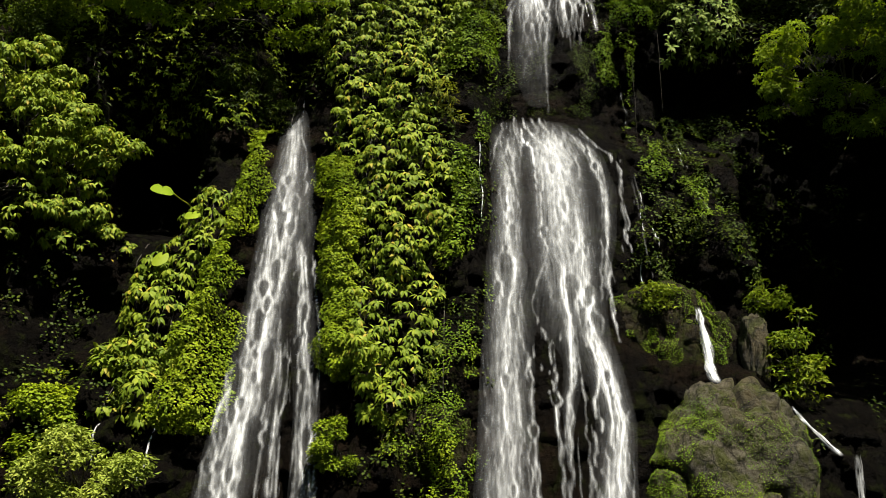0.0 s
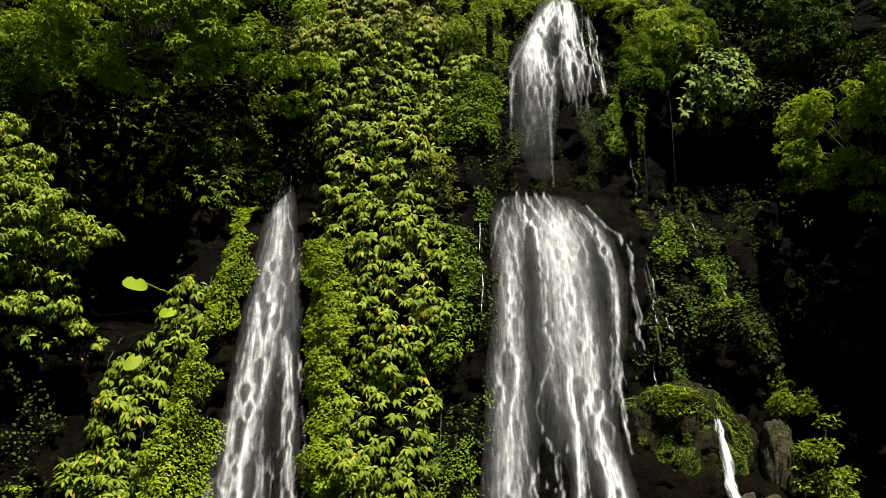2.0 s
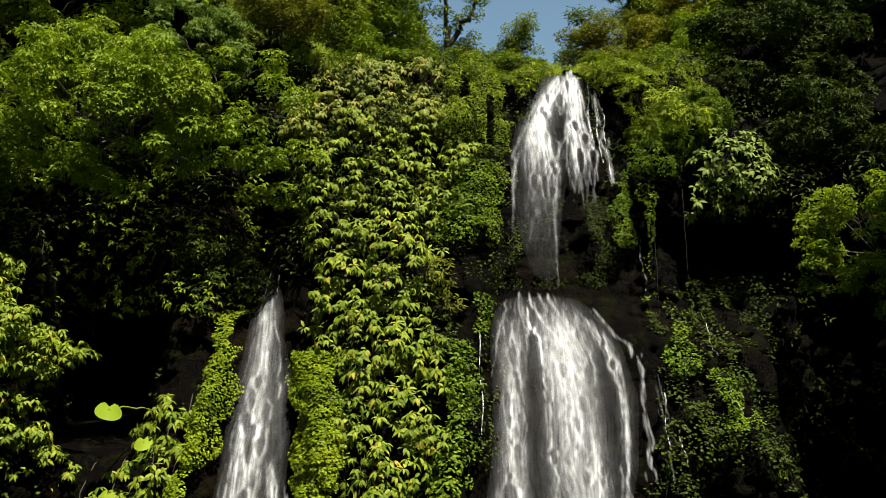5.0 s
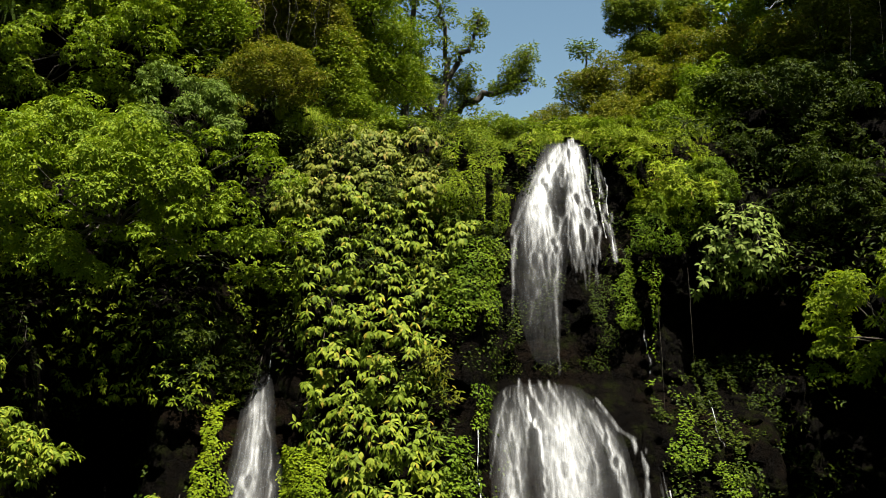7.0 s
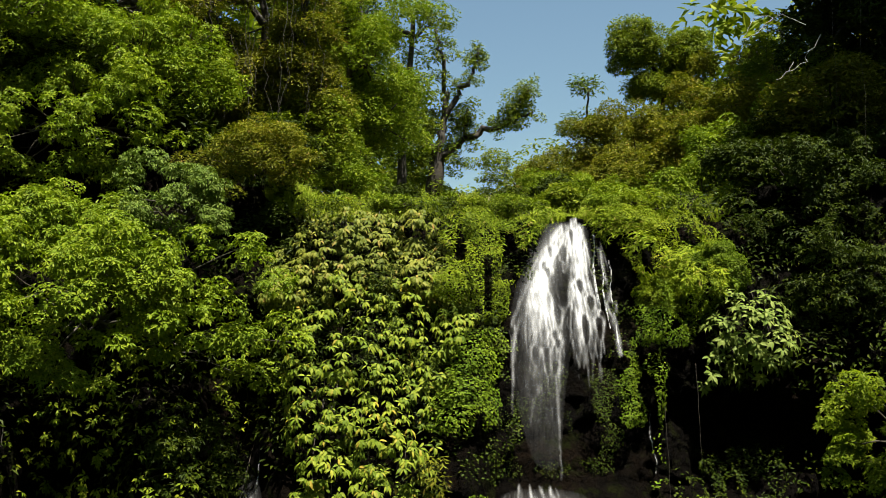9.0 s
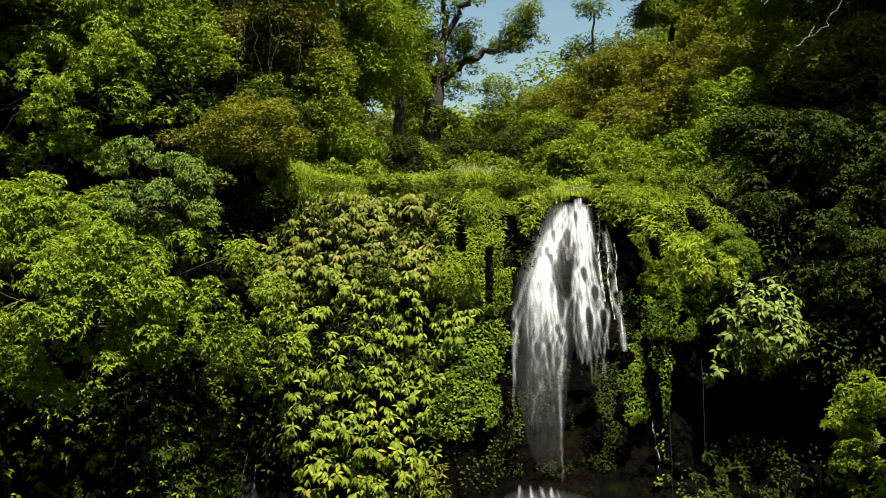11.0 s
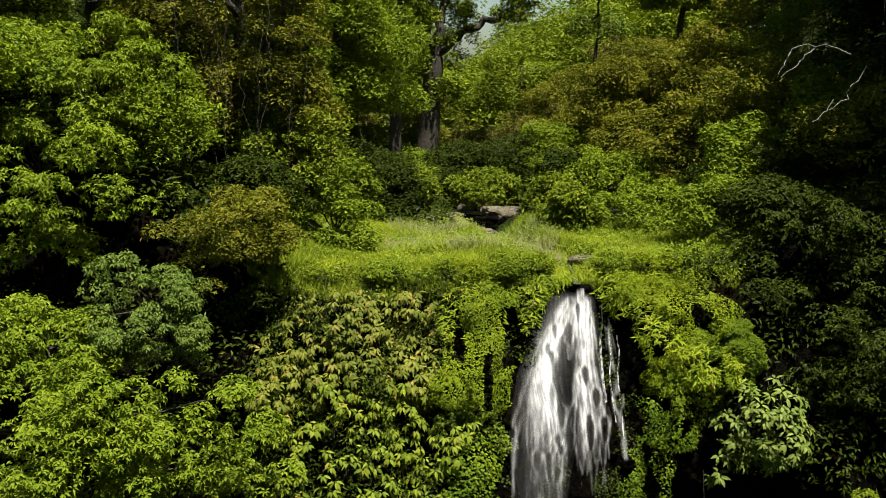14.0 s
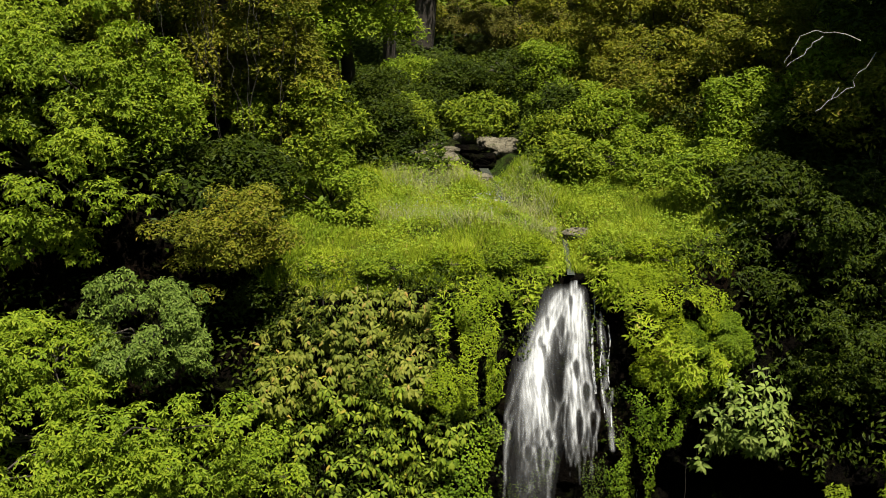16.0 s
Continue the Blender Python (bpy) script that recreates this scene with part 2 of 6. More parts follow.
def water_material(name, fine):
    """White falling water, as thick as the flow notes, with threads drawn out along its fall."""
    m, nt, nodes, links, p = material(name)
    flow = nodes.new("ShaderNodeAttribute")
    flow.attribute_name = "flow"
    info = nodes.new("ShaderNodeObjectInfo")
    many = nodes.new("ShaderNodeMath")
    many.operation = "MULTIPLY"
    many.inputs[1].default_value = 50
    links.new(info.outputs["Random"], many.inputs[0])
    along = flow.outputs["Vector"]
    streak = noise_node(nodes, links, 1.0, 4, mapped(nodes, links, along, (fine, fine * 0.045, 0), many.outputs[0]), 0.6)
    puff = noise_node(nodes, links, 1.0, 4, mapped(nodes, links, along, (16.0, 5.5, 0), many.outputs[0]), 0.6)
    both = nodes.new("ShaderNodeMath")
    both.operation = "MULTIPLY_ADD"
    both.inputs[1].default_value = 0.4
    links.new(puff.outputs["Fac"], both.inputs[0])
    half = nodes.new("ShaderNodeMath")
    half.operation = "MULTIPLY"
    half.inputs[1].default_value = 0.6
    links.new(streak.outputs["Fac"], half.inputs[0])
    links.new(half.outputs[0], both.inputs[2])
    spread = ramp_node(nodes, [(0.36, (0.25,) * 3), (0.64, (1.12,) * 3)])
    links.new(both.outputs[0], spread.inputs[0])
    thick = nodes.new("ShaderNodeSeparateXYZ")
    links.new(along, thick.inputs[0])
    cover = nodes.new("ShaderNodeMath")
    cover.operation, cover.use_clamp = "MULTIPLY", True
    links.new(spread.outputs[0], cover.inputs[0])
    links.new(thick.outputs["Z"], cover.inputs[1])
    links.new(cover.outputs[0], p.inputs["Alpha"])
    # foam scatters light through its depth, so it shades more evenly than its skin
    geo = nodes.new("ShaderNodeNewGeometry")
    lean = mapped(nodes, links, geo.outputs["Normal"], (0.3, 0.3, 0.3))
    lean.node.inputs[2].default_value = (0.1, -0.5, 0.62)
    even = nodes.new("ShaderNodeVectorMath")
    even.operation = "NORMALIZE"
    links.new(lean, even.inputs[0])
    links.new(even.outputs[0], p.inputs["Normal"])
    p.inputs["Base Color"].default_value = (0.78, 0.78, 0.76, 1)
    p.inputs["Roughness"].default_value = 0.6
    p.inputs["Specular IOR Level"].default_value = 0.1
    return m


FOAM = water_material("falling_water", 42.0)
STREAM, _nt, _nodes, _links, _p = material("stream_water")
_p.inputs["Base Color"].default_value = (0.05, 0.055, 0.04, 1)
_p.inputs["Roughness"].default_value = 0.08
_w = noise_node(_nodes, _links, 9, 4)
_b = _nodes.new("ShaderNodeBump")
_b.inputs["Strength"].default_value, _b.inputs["Distance"].default_value = 0.6, 0.03
_links.new(_w.outputs["Fac"], _b.inputs["Height"])
_links.new(_b.outputs[0], _p.inputs["Normal"])


# ---- mesh tools ----
def mesh_of(name, verts, faces, mats, smooth_shade=False, slots=None):
    """A mesh from an array of vertices and an array of triangles or quads."""
    me = bpy.data.meshes.new(name)
    verts, faces = np.asarray(verts, np.float32), np.asarray(faces, np.int32)
    n, k = faces.shape
    me.vertices.add(len(verts))
    me.vertices.foreach_set("co", verts.ravel())
    me.loops.add(n * k)
    me.loops.foreach_set("vertex_index", faces.ravel())
    me.polygons.add(n)
    me.polygons.foreach_set("loop_start", np.arange(0, n * k, k, dtype=np.int32))
    for m in mats if isinstance(mats, (list, tuple)) else [mats]:
        me.materials.append(m)
    if slots is not None:
        me.polygons.foreach_set("material_index", np.asarray(slots, np.int32))
    me.polygons.foreach_set("use_smooth", np.full(n, smooth_shade))
    me.update(calc_edges=True)
    return me


def with_flow(me, flow):
    """Notes where each point lies across and along the flow, and how thick the water is there."""
    layer = me.attributes.new("flow", "FLOAT_VECTOR", "POINT")
    layer.data.foreach_set("vector", np.asarray(flow, np.float32).ravel())
    return me


def part(name, me, parent, label=""):
    ob = new(name, me)
    ob.parent = parent
    ob.matrix_parent_inverse = parent.matrix_basis.inverted()
    return tagged(ob, label)


def thing(name, base, label, category, group=""):
    ob = new(name)
    ob.location = base
    return tagged(ob, label, category, group)


def merge(lists):
    """Joins (verts, faces) pairs with faces of one size."""
    vs, fs, n = [], [], 0
    for v, f in lists:
        vs.append(v)
        fs.append(f + n)
        n += len(v)
    return np.concatenate(vs), np.concatenate(fs)


BROAD = (np.array([(0, 0, 0), (0, 0.35, 0.05), (0, 0.7, 0.02), (0, 1, -0.12), (-0.15, 0.22, 0.08), (-0.165, 0.58, 0.06), (0.15, 0.22, 0.08), (0.165, 0.58, 0.06)]),
         np.array([(0, 1, 4), (1, 2, 5), (1, 5, 4), (2, 3, 5), (0, 6, 1), (1, 6, 7), (1, 7, 2), (2, 7, 3)]))
PLAIN = (np.array([(0, 0, 0), (-0.2, 0.45, 0.08), (0.2, 0.45, 0.08), (0, 1, -0.1)]), np.array([(0, 3, 1), (0, 2, 3)]))
ROUND = (np.array([(0, 0, 0), (-0.4, 0.5, 0.06), (0.4, 0.5, 0.06), (0, 1, -0.05)]), np.array([(0, 3, 1), (0, 2, 3)]))
NARROW = (np.array([(0, 0, 0), (-0.12, 0.45, 0.03), (0.12, 0.45, 0.03), (0, 1, -0.1)]), np.array([(0, 3, 1), (0, 2, 3)]))


def leaves(points, ways, ups, sizes, shape):
    """One leaf at each point, growing along its way, its face turned to its up."""
    v, f = shape
    y = unit(ways)
    x = unit(np.cross(y, ups))
    z = np.cross(x, y)
    s = sizes[:, None, None]
    w = (v[None, :, 0:1] * x[:, None] + v[None, :, 1:2] * y[:, None] + v[None, :, 2:3] * z[:, None]) * s + points[:, None]
    n = len(points)
    return w.reshape(-1, 3), (f[None] + (np.arange(n) * len(v))[:, None, None]).reshape(-1, 3)


def sprays(points, normals, size, shape, count, droop=0.5, spread=0.3):
    """At each point a whorl of leaves that opens outwards and hangs."""
    n = len(points)
    axis = unit(normals + np.array([0, 0, 0.7]) + rng.normal(0, 0.25, (n, 3)))
    side = unit(np.cross(axis, rng.normal(0, 1, (n, 3))))
    other = np.cross(axis, side)
    out_v = []
    start = rng.random(n) * 6.28
    for k in range(count):
        a = start + k * 6.283 / count + rng.normal(0, 0.25, n)
        radial = side * np.cos(a)[:, None] + other * np.sin(a)[:, None]
        way = radial + axis * rng.uniform(0.0, 0.5, (n, 1)) - np.array([0, 0, 1]) * droop * rng.uniform(0.5, 1.5, (n, 1)) + normals * 0.25
        out_v.append(leaves(points + radial * size * 0.1, way, axis + radial * 0.2, size * rng.uniform(0.65, 1.15, n), shape))
    return merge(out_v)


def scatter_leaves(points, normals, size, shape, droop=0.35):
    n = len(points)
    way = rng.normal(0, 0.7, (n, 3)) * np.array([1, 1, 0.4]) - np.array([0, 0, 0.6 * droop])
    way = way - 0.4 * np.sum(way * normals, axis=1, keepdims=True) * normals + 0.3 * normals
    up = normals + np.array([0, 0, 0.7]) + rng.normal(0, 0.28, (n, 3))
    return leaves(points, way, up, size * rng.uniform(0.6, 1.2, n), shape)


def tube(points, radii, sides=6):
    points = np.asarray(points, float)
    radii = np.broadcast_to(np.asarray(radii, float), (len(points),))
    way = unit(np.gradient(points, axis=0))
    ref = np.where(np.abs(way[:, 2:3]) > 0.9, np.array([[1.0, 0, 0]]), np.array([[0, 0, 1.0]]))
    u = unit(np.cross(way, ref))
    w = np.cross(way, u)
    a = np.arange(sides) * 2 * np.pi / sides
    ring = points[:, None] + radii[:, None, None] * (np.cos(a)[None, :, None] * u[:, None] + np.sin(a)[None, :, None] * w[:, None])
    n = len(points)
    i, j = np.meshgrid(np.arange(n - 1), np.arange(sides), indexing="ij")
    k = (j + 1) % sides
    f = np.stack([i * sides + j, i * sides + k, (i + 1) * sides + k, (i + 1) * sides + j], -1).reshape(-1, 4)
    return ring.reshape(-1, 3), f


def bent(a, b, n=8, sag=0.0, wild=0.1):
    a, b = np.asarray(a, float), np.asarray(b, float)
    t = np.linspace(0, 1, n)[:, None]
    p = a + (b - a) * t
    p[:, 2] -= sag * 4 * (t * (1 - t))[:, 0]
    amp = wild * np.linalg.norm(b - a) * np.sin(np.pi * t)
    return p + amp * rng.normal(0, 0.5, (n, 3))


# ---- the lie of the land ----
LIP_Z = 14.0


def stream_x(y):
    return np.interp(y, [22, 23.4, 24.8, 26.6, 29.5, 34, 60], [2.64, 2.66, 2.75, 1.7, 1.25, 1.6, 1.6])


def plateau_z(x, y):
    bank = smooth(0.15, 0.75, np.abs(x - stream_x(y)))
    z = LIP_Z + 0.32 * bank
    z = z + np.clip(-2.2 - x, 0, 9) * 0.62 * smooth(21, 23, y) + np.clip(x - 5.2, 0, 9) * 0.45 * smooth(21, 23, y)
    # Side hills added beyond the flanks to cut sky light on the cliff.
    z = z + 18 * smooth(11, 28, np.abs(x)) * smooth(20, 26, y) * smooth(52, 38, y)
    edge = np.where(x > 0.9, 22.9, 22.35)
    z = z - 0.45 * bank * (1 - smooth(0.0, 0.9, y - edge))
    z = z + np.clip(y - 30, 0, 60) * 0.05 * smooth(1.5, 5, np.abs(x - 1.6))
    z = z + 0.12 * bank * lump(x * 0.9, y * 0.9, 0, 3)
    return z


def unseen_bank(x, y):
    """The valley floor, and an unseen slope raised across the valley to cut sky light."""
    return 46 * smooth(-8, -34, y) + 0.1 * lump(x * 0.3, y * 0.3, 0, 5) - 0.2


def cliff_y(x, z, fine=1.0):
    """How far back the rock face stands at x and height z."""
    y = 16.5 + 0.61 * (z - 4.4)
    right = smooth(0.5, 1.3, x)
    y = y + right * np.interp(z, [0, 8.4, 9.3, 11.5, 14], [0.75, 0.75, 1.15, 0.6, 0.6])
    y = y - 0.55 * bell(x, z, 2.2, 7.4, 1.1, 1.4) - 0.35 * bell(x, z, 2.3, 12.2, 0.9, 0.5)
    y = y + 0.75 * np.exp(-((x + 2.75 - 0.03 * (z - 5)) / 0.62) ** 2) * smooth(9.6, 7.6, z)
    y = y + 1.7 * bell(x, z, -3.3, 10.3, 0.6, 1.5)
    y = y + 1.4 * bell(x, z, -5.4, 8.2, 0.9, 1.6) + 1.0 * bell(x, z, -6.2, 5.2, 0.8, 1.0)
    y = y + 0.9 * bell(x, z, 4.7, 5.3, 0.8, 1.0)
    y = y + 1.6 * bell(x, z, 5.6, 9.9, 1.3, 1.1) + 1.2 * bell(x, z, 7.6, 7.0, 1.4, 2.5)
    hollow = smooth(5.7, 6.3, x) * smooth(3.2, 4.6, z) * smooth(12.2, 11.6, z) + smooth(4.3, 5.1, x) * smooth(9.2, 9.7, z) * smooth(12.0, 11.6, z)
    hollow = hollow + smooth(-7.0, -6.5, x) * smooth(-4.7, -5.2, x) * smooth(6.6, 7.2, z) * smooth(10.6, 10.0, z)
    y = y + np.clip(hollow, 0, 1) * np.clip(21.4 - y, 0, 4)
    y = y - 0.6 * np.clip(np.abs(x) - 8.5, 0, 300)
    rough = 0.16 * lump(x * 0.8, 0, z * 0.8, 11) + 0.2 * lump(x * 2.3, 0, z * 1.8, 12) + 0.15 * np.abs(lump(x * 4.8, 0, z * 4.2, 13)) + 0.05 * lump(x * 10, 0, z * 11, 14)
    ledge = 0.16 * (np.abs(((z * 0.9 + 0.35 * lump(x * 0.7, 0, z * 0.4, 15)) % 1.0) - 0.5) * 2 - 0.5)
    wet = smooth(0.5, 1.1, x) * smooth(3.9, 3.2, x) + np.exp(-((x + 2.8) / 0.55) ** 4) * smooth(9.8, 9.2, z)
    i = np.floor(x / 0.36 + 0.6 * lump(x * 1.1, 0, z * 1.3, 16)).astype(np.int64)
    j = np.floor(z / 0.27 + 0.7 * lump(x * 1.2, 0, z * 0.8, 17) + 0.37 * (i % 3)).astype(np.int64)
    block = 0.13 * hashed(i, j, 0 * i, 18)
    return y + fine * ((1 - 0.6 * np.clip(wet, 0, 1)) * (rough + ledge) + (1 - 0.55 * np.clip(wet, 0, 1)) * block)


def face_normal(fn, x, z, e=0.12):
    dx = (fn(x + e, z) - fn(x - e, z)) / (2 * e)
    dz = (fn(x, z + e) - fn(x, z - e)) / (2 * e)
    return unit(np.stack([dx, -np.ones_like(dx), dz], -1))


def build_ground():
    inner = np.arange(-9, 9.001, 0.06)
    outer = 9 + 0.5 * (1.35 ** np.arange(0, 21) - 1) / 0.35
    outer = outer[(outer > 9.1) & (outer < 420)]
    xs = np.concatenate([-outer[::-1], inner, outer])
    top_y = cliff_y(xs, np.full_like(xs, LIP_Z))
    top_z = plateau_z(xs, top_y + 0.3)
    foot = cliff_y(xs, np.zeros_like(xs))
    rows = []
    for s in (0, 0.5, 0.75, 0.82, 0.85, 0.87, 0.885, 0.9, 0.915, 0.93, 0.945, 0.96, 0.98):
        y = -450 + (foot + 450) * s
        rows.append(np.stack([xs, y, unseen_bank(xs, y)], -1))
    nf = len(rows)
    for v in np.linspace(0, 1, 260):
        z = v * top_z
        rows.append(np.stack([xs, cliff_y(xs, z), z], -1))
    nc = len(rows)
    for d in np.concatenate([np.arange(0.15, 9, 0.15), 9 * 1.22 ** np.arange(0, 20)]):
        y = cliff_y(xs, top_z) + d
        rows.append(np.stack([xs, y, plateau_z(xs, y)], -1))
    v = np.stack(rows)
    n, m = v.shape[:2]
    i, j = np.meshgrid(np.arange(n - 1), np.arange(m - 1), indexing="ij")
    f = np.stack([i * m + j, i * m + j + 1, (i + 1) * m + j + 1, (i + 1) * m + j], -1)
    slot = np.where((np.arange(n - 1) >= nf - 1) & (np.arange(n - 1) < nc - 1), 0, 1)
    slots = np.where(np.abs(xs[None, :-1]) > 9.5, 1, slot[:, None]).ravel()
    ob = new("ground", mesh_of("ground", v.reshape(-1, 3), f.reshape(-1, 4), [WET_SHADED_ROCK, SOIL], True, slots))
    return tagged(ob, "dark wet basalt cliff with a grassy plateau above it", "cliff", kind="structure")


ground = build_ground()


def build_stream():
    y = np.arange(22.75, 30, 0.2)
    u = np.linspace(-1, 1, 7)
    Y, U = np.meshgrid(y, u, indexing="ij")
    wide = np.interp(Y, [22, 23.2, 24, 27, 33], [0.1, 0.05, 0.05, 0.06, 0.2])
    X = stream_x(Y) + U * wide
    Z = LIP_Z + 0.06 + 0.0 * X
    n, m = X.shape
    i, j = np.meshgrid(np.arange(n - 1), np.arange(m - 1), indexing="ij")
    f = np.stack([i * m + j, i * m + j + 1, (i + 1) * m + j + 1, (i + 1) * m + j], -1).reshape(-1, 4)
    ob = new("water", mesh_of("water", np.stack([X, Y, Z], -1).reshape(-1, 3), f, STREAM, True))
    return tagged(ob, "shallow clear stream running to the lip of the falls", "stream", kind="structure")


build_stream()


# ---- falling water ----
def water_y(x, z):
    """The water's face: it smooths over the rock and hangs free below ledges."""
    drop = smooth(14.2, 13.2, z)
    total = sum(cliff_y(x + dx, z + dz * drop, 0.0) for dx in (-0.12, 0.12) for dz in (-0.1, 0.2, 0.5))
    return total / 6 - 0.12 * drop - 0.2 + 0.06 * lump(x * 2.5, 0, z * 2.5, 19)


def water_part(name, built, mat, fall, label=""):
    v, f, flow = built
    return part(name, with_flow(mesh_of(name, v, f, mat, True), flow), fall, label)


def softened(grid, cells, axis):
    """Spreads a grid of water along one axis."""
    if cells < 0.3:
        return grid
    reach = max(1, int(3 * cells))
    weight = np.exp(-0.5 * (np.arange(-reach, reach + 1) / cells) ** 2)
    weight /= weight.sum()
    pad = [(reach, reach) if k == axis else (0, 0) for k in (0, 1)]
    wide = np.pad(grid, pad)
    n = grid.shape[axis]
    return sum(w * np.take(wide, np.arange(k, k + n), axis=axis) for k, w in enumerate(weight))


CELL = 0.015


def flow_field(box, lanes, bumps, seed, rocky, broken):
    """Lets threads of water run down their lanes, parting round bumps of rock, and sums how thick the water lies: fine ropes, and a soft veil."""
    x0, x1, z0, z1 = box
    local = np.random.default_rng(seed)
    nx, nz = int((x1 - x0) / CELL) + 1, int((z1 - z0) / CELL) + 1
    ropes, veil = np.zeros((nz, nx)), np.zeros((nz, nx))
    knobs = [(local.uniform(x0, x1), local.uniform(z0, z1), k, 0.9 * k, k * local.uniform(2, 4.5)) for k in local.uniform(0.02, 0.075, int(rocky * (x1 - x0) * (z1 - z0)))]
    for count, haze, zk, xk, wk, sk in lanes:
        zk = np.array(zk, float)
        rows = np.arange(int((z1 - zk[0]) / CELL), min(nz, int((z1 - zk[-1]) / CELL)))
        rows = rows[rows >= 0]
        z = z1 - rows * CELL
        up = np.argsort(zk)
        at, wide, strong = (np.interp(z, zk[up], np.array(k, float)[up]) for k in (xk, wk, sk))
        v = np.clip(local.normal(0, 0.62, count), -1.3, 1.3)
        own = np.arange(count) * 3.7 + seed
        wander = lump(own[:, None], z[None] * 1.1, 0, seed + 1)
        small = lump(own[:, None], z[None] * 4.5, 3, seed + 2)
        jolt = lump(own[:, None], z[None] * 11, 5, seed + 6)
        x = at + (v[:, None] + 0.45 * wander) * wide + 0.0025 * rocky * small + 0.005 * jolt
        zz = np.broadcast_to(z, x.shape)
        stray = local.random(count)[:, None] ** 1.5
        for bx, bz, rx, top, down in chain(bumps, knobs):
            e = np.where(zz > bz, (zz - bz) / top, (bz - zz) / down)
            half = rx * np.sqrt(np.clip(1 - e * e, 0, 1))
            d = x - bx
            x = np.where(np.abs(d) < half, bx + np.where(d < 0, -1, 1) * half * (1 + 0.9 * stray), x)
        begin = zk[0] - 0.3 * local.random(count)[:, None] ** 2
        own_share = 0.36 * np.exp(local.normal(-0.8, 1.15, count))[:, None] * (1 - haze)
        power = strong * np.clip(0.6 + 0.75 * lump(own[:, None], z[None] * 0.8, 7, seed + 3) + 0.25 * lump(own[:, None], z[None] * 3.0, 9, seed + 4), 0, 2) * smooth(0, 0.12, begin - z[None] + 0.03)
        col = (x - x0) / CELL
        i = np.floor(col).astype(int)
        t = col - i
        r = np.broadcast_to(rows, x.shape)
        for k, w in ((i, 1 - t), (i + 1, t)):
            ok = (k >= 0) & (k < nx)
            np.add.at(ropes, (r[ok], k[ok]), (power * w * own_share)[ok])
            np.add.at(veil, (r[ok], k[ok]), (power * w * haze)[ok])
    ropes = softened(softened(ropes, 0.75, 1), 1.6, 0)
    mid = 1.4 * softened(softened(ropes + 0.25 * veil, 2.4, 1), 6.0, 0)
    X, Z = np.meshgrid(x0 + np.arange(nx) * CELL, z1 - np.arange(nz) * CELL)
    ledges = np.clip(0.8 + 1.1 * broken * lump(X * 7, 0, Z * 6, seed + 8) + 0.9 * broken * lump(X * 22, 0, Z * 12, seed + 9), 0.1, 1.8)
    ropes, mid = ropes * ledges, mid * (0.4 + 0.6 * ledges)
    veil = 1.4 * softened(softened(veil, 7.5, 1), 15.0, 0)
    onset = smooth(0.02, 0.2, np.arange(nz) * CELL)[:, None]
    return ropes, mid * onset, veil * onset


def water_sheet(box, thick, lift, seed):
    """A sheet over the rock that carries the thickness of the water, with nothing where it is dry."""
    x0, x1, z0, z1 = box
    nz, nx = thick.shape
    X, Z = np.meshgrid(x0 + np.arange(nx) * CELL, z1 - np.arange(nz) * CELL)
    Y = water_y(X, Z) - 0.06 - lift - 0.05 * thick - 0.02 * lump(X * 5, 0, Z * 1.5, seed)
    i, j = np.meshgrid(np.arange(nz - 1), np.arange(nx - 1), indexing="ij")
    wet = (thick[:-1, :-1] + thick[1:, 1:] + thick[:-1, 1:] + thick[1:, :-1]) > 0.03
    i, j = i[wet], j[wet]
    f = np.stack([i * nx + j, (i + 1) * nx + j, (i + 1) * nx + j + 1, i * nx + j + 1], -1)
    used, back = np.unique(f, return_inverse=True)
    v = np.stack([X, Y, Z], -1).reshape(-1, 3)[used]
    flow = np.stack([X + 0.1 * lump(X * 2, 0, Z * 1.5, seed + 5), Z, thick], -1).reshape(-1, 3)[used]
    return v, back.reshape(-1, 4), flow


def waterfall(name, label, base, box, lanes, bumps, seed, gain=(1.0, 1.0, 1.0), rocky=13, broken=0.35):
    fall = thing(name, base, label, "waterfall")
    ropes, mid, veil = flow_field(box, lanes, bumps, seed, rocky, broken)
    for what, field, k, most, lift, note in (("veil", veil, 0.15 * gain[0], 0.55, 0.0, "soft white veil of falling water"), ("curtain", mid, 0.2 * gain[1], 0.55, 0.035, "streaming curtain of white water"),
                                             ("lace", ropes, 0.6 * gain[2], 0.95, 0.07, "net of bright white ropes of water")):
        water_part(what, water_sheet(box, most * (1 - np.exp(-k * np.clip(field - 0.04, 0, None))), lift, seed), FOAM, fall, note)
    return fall


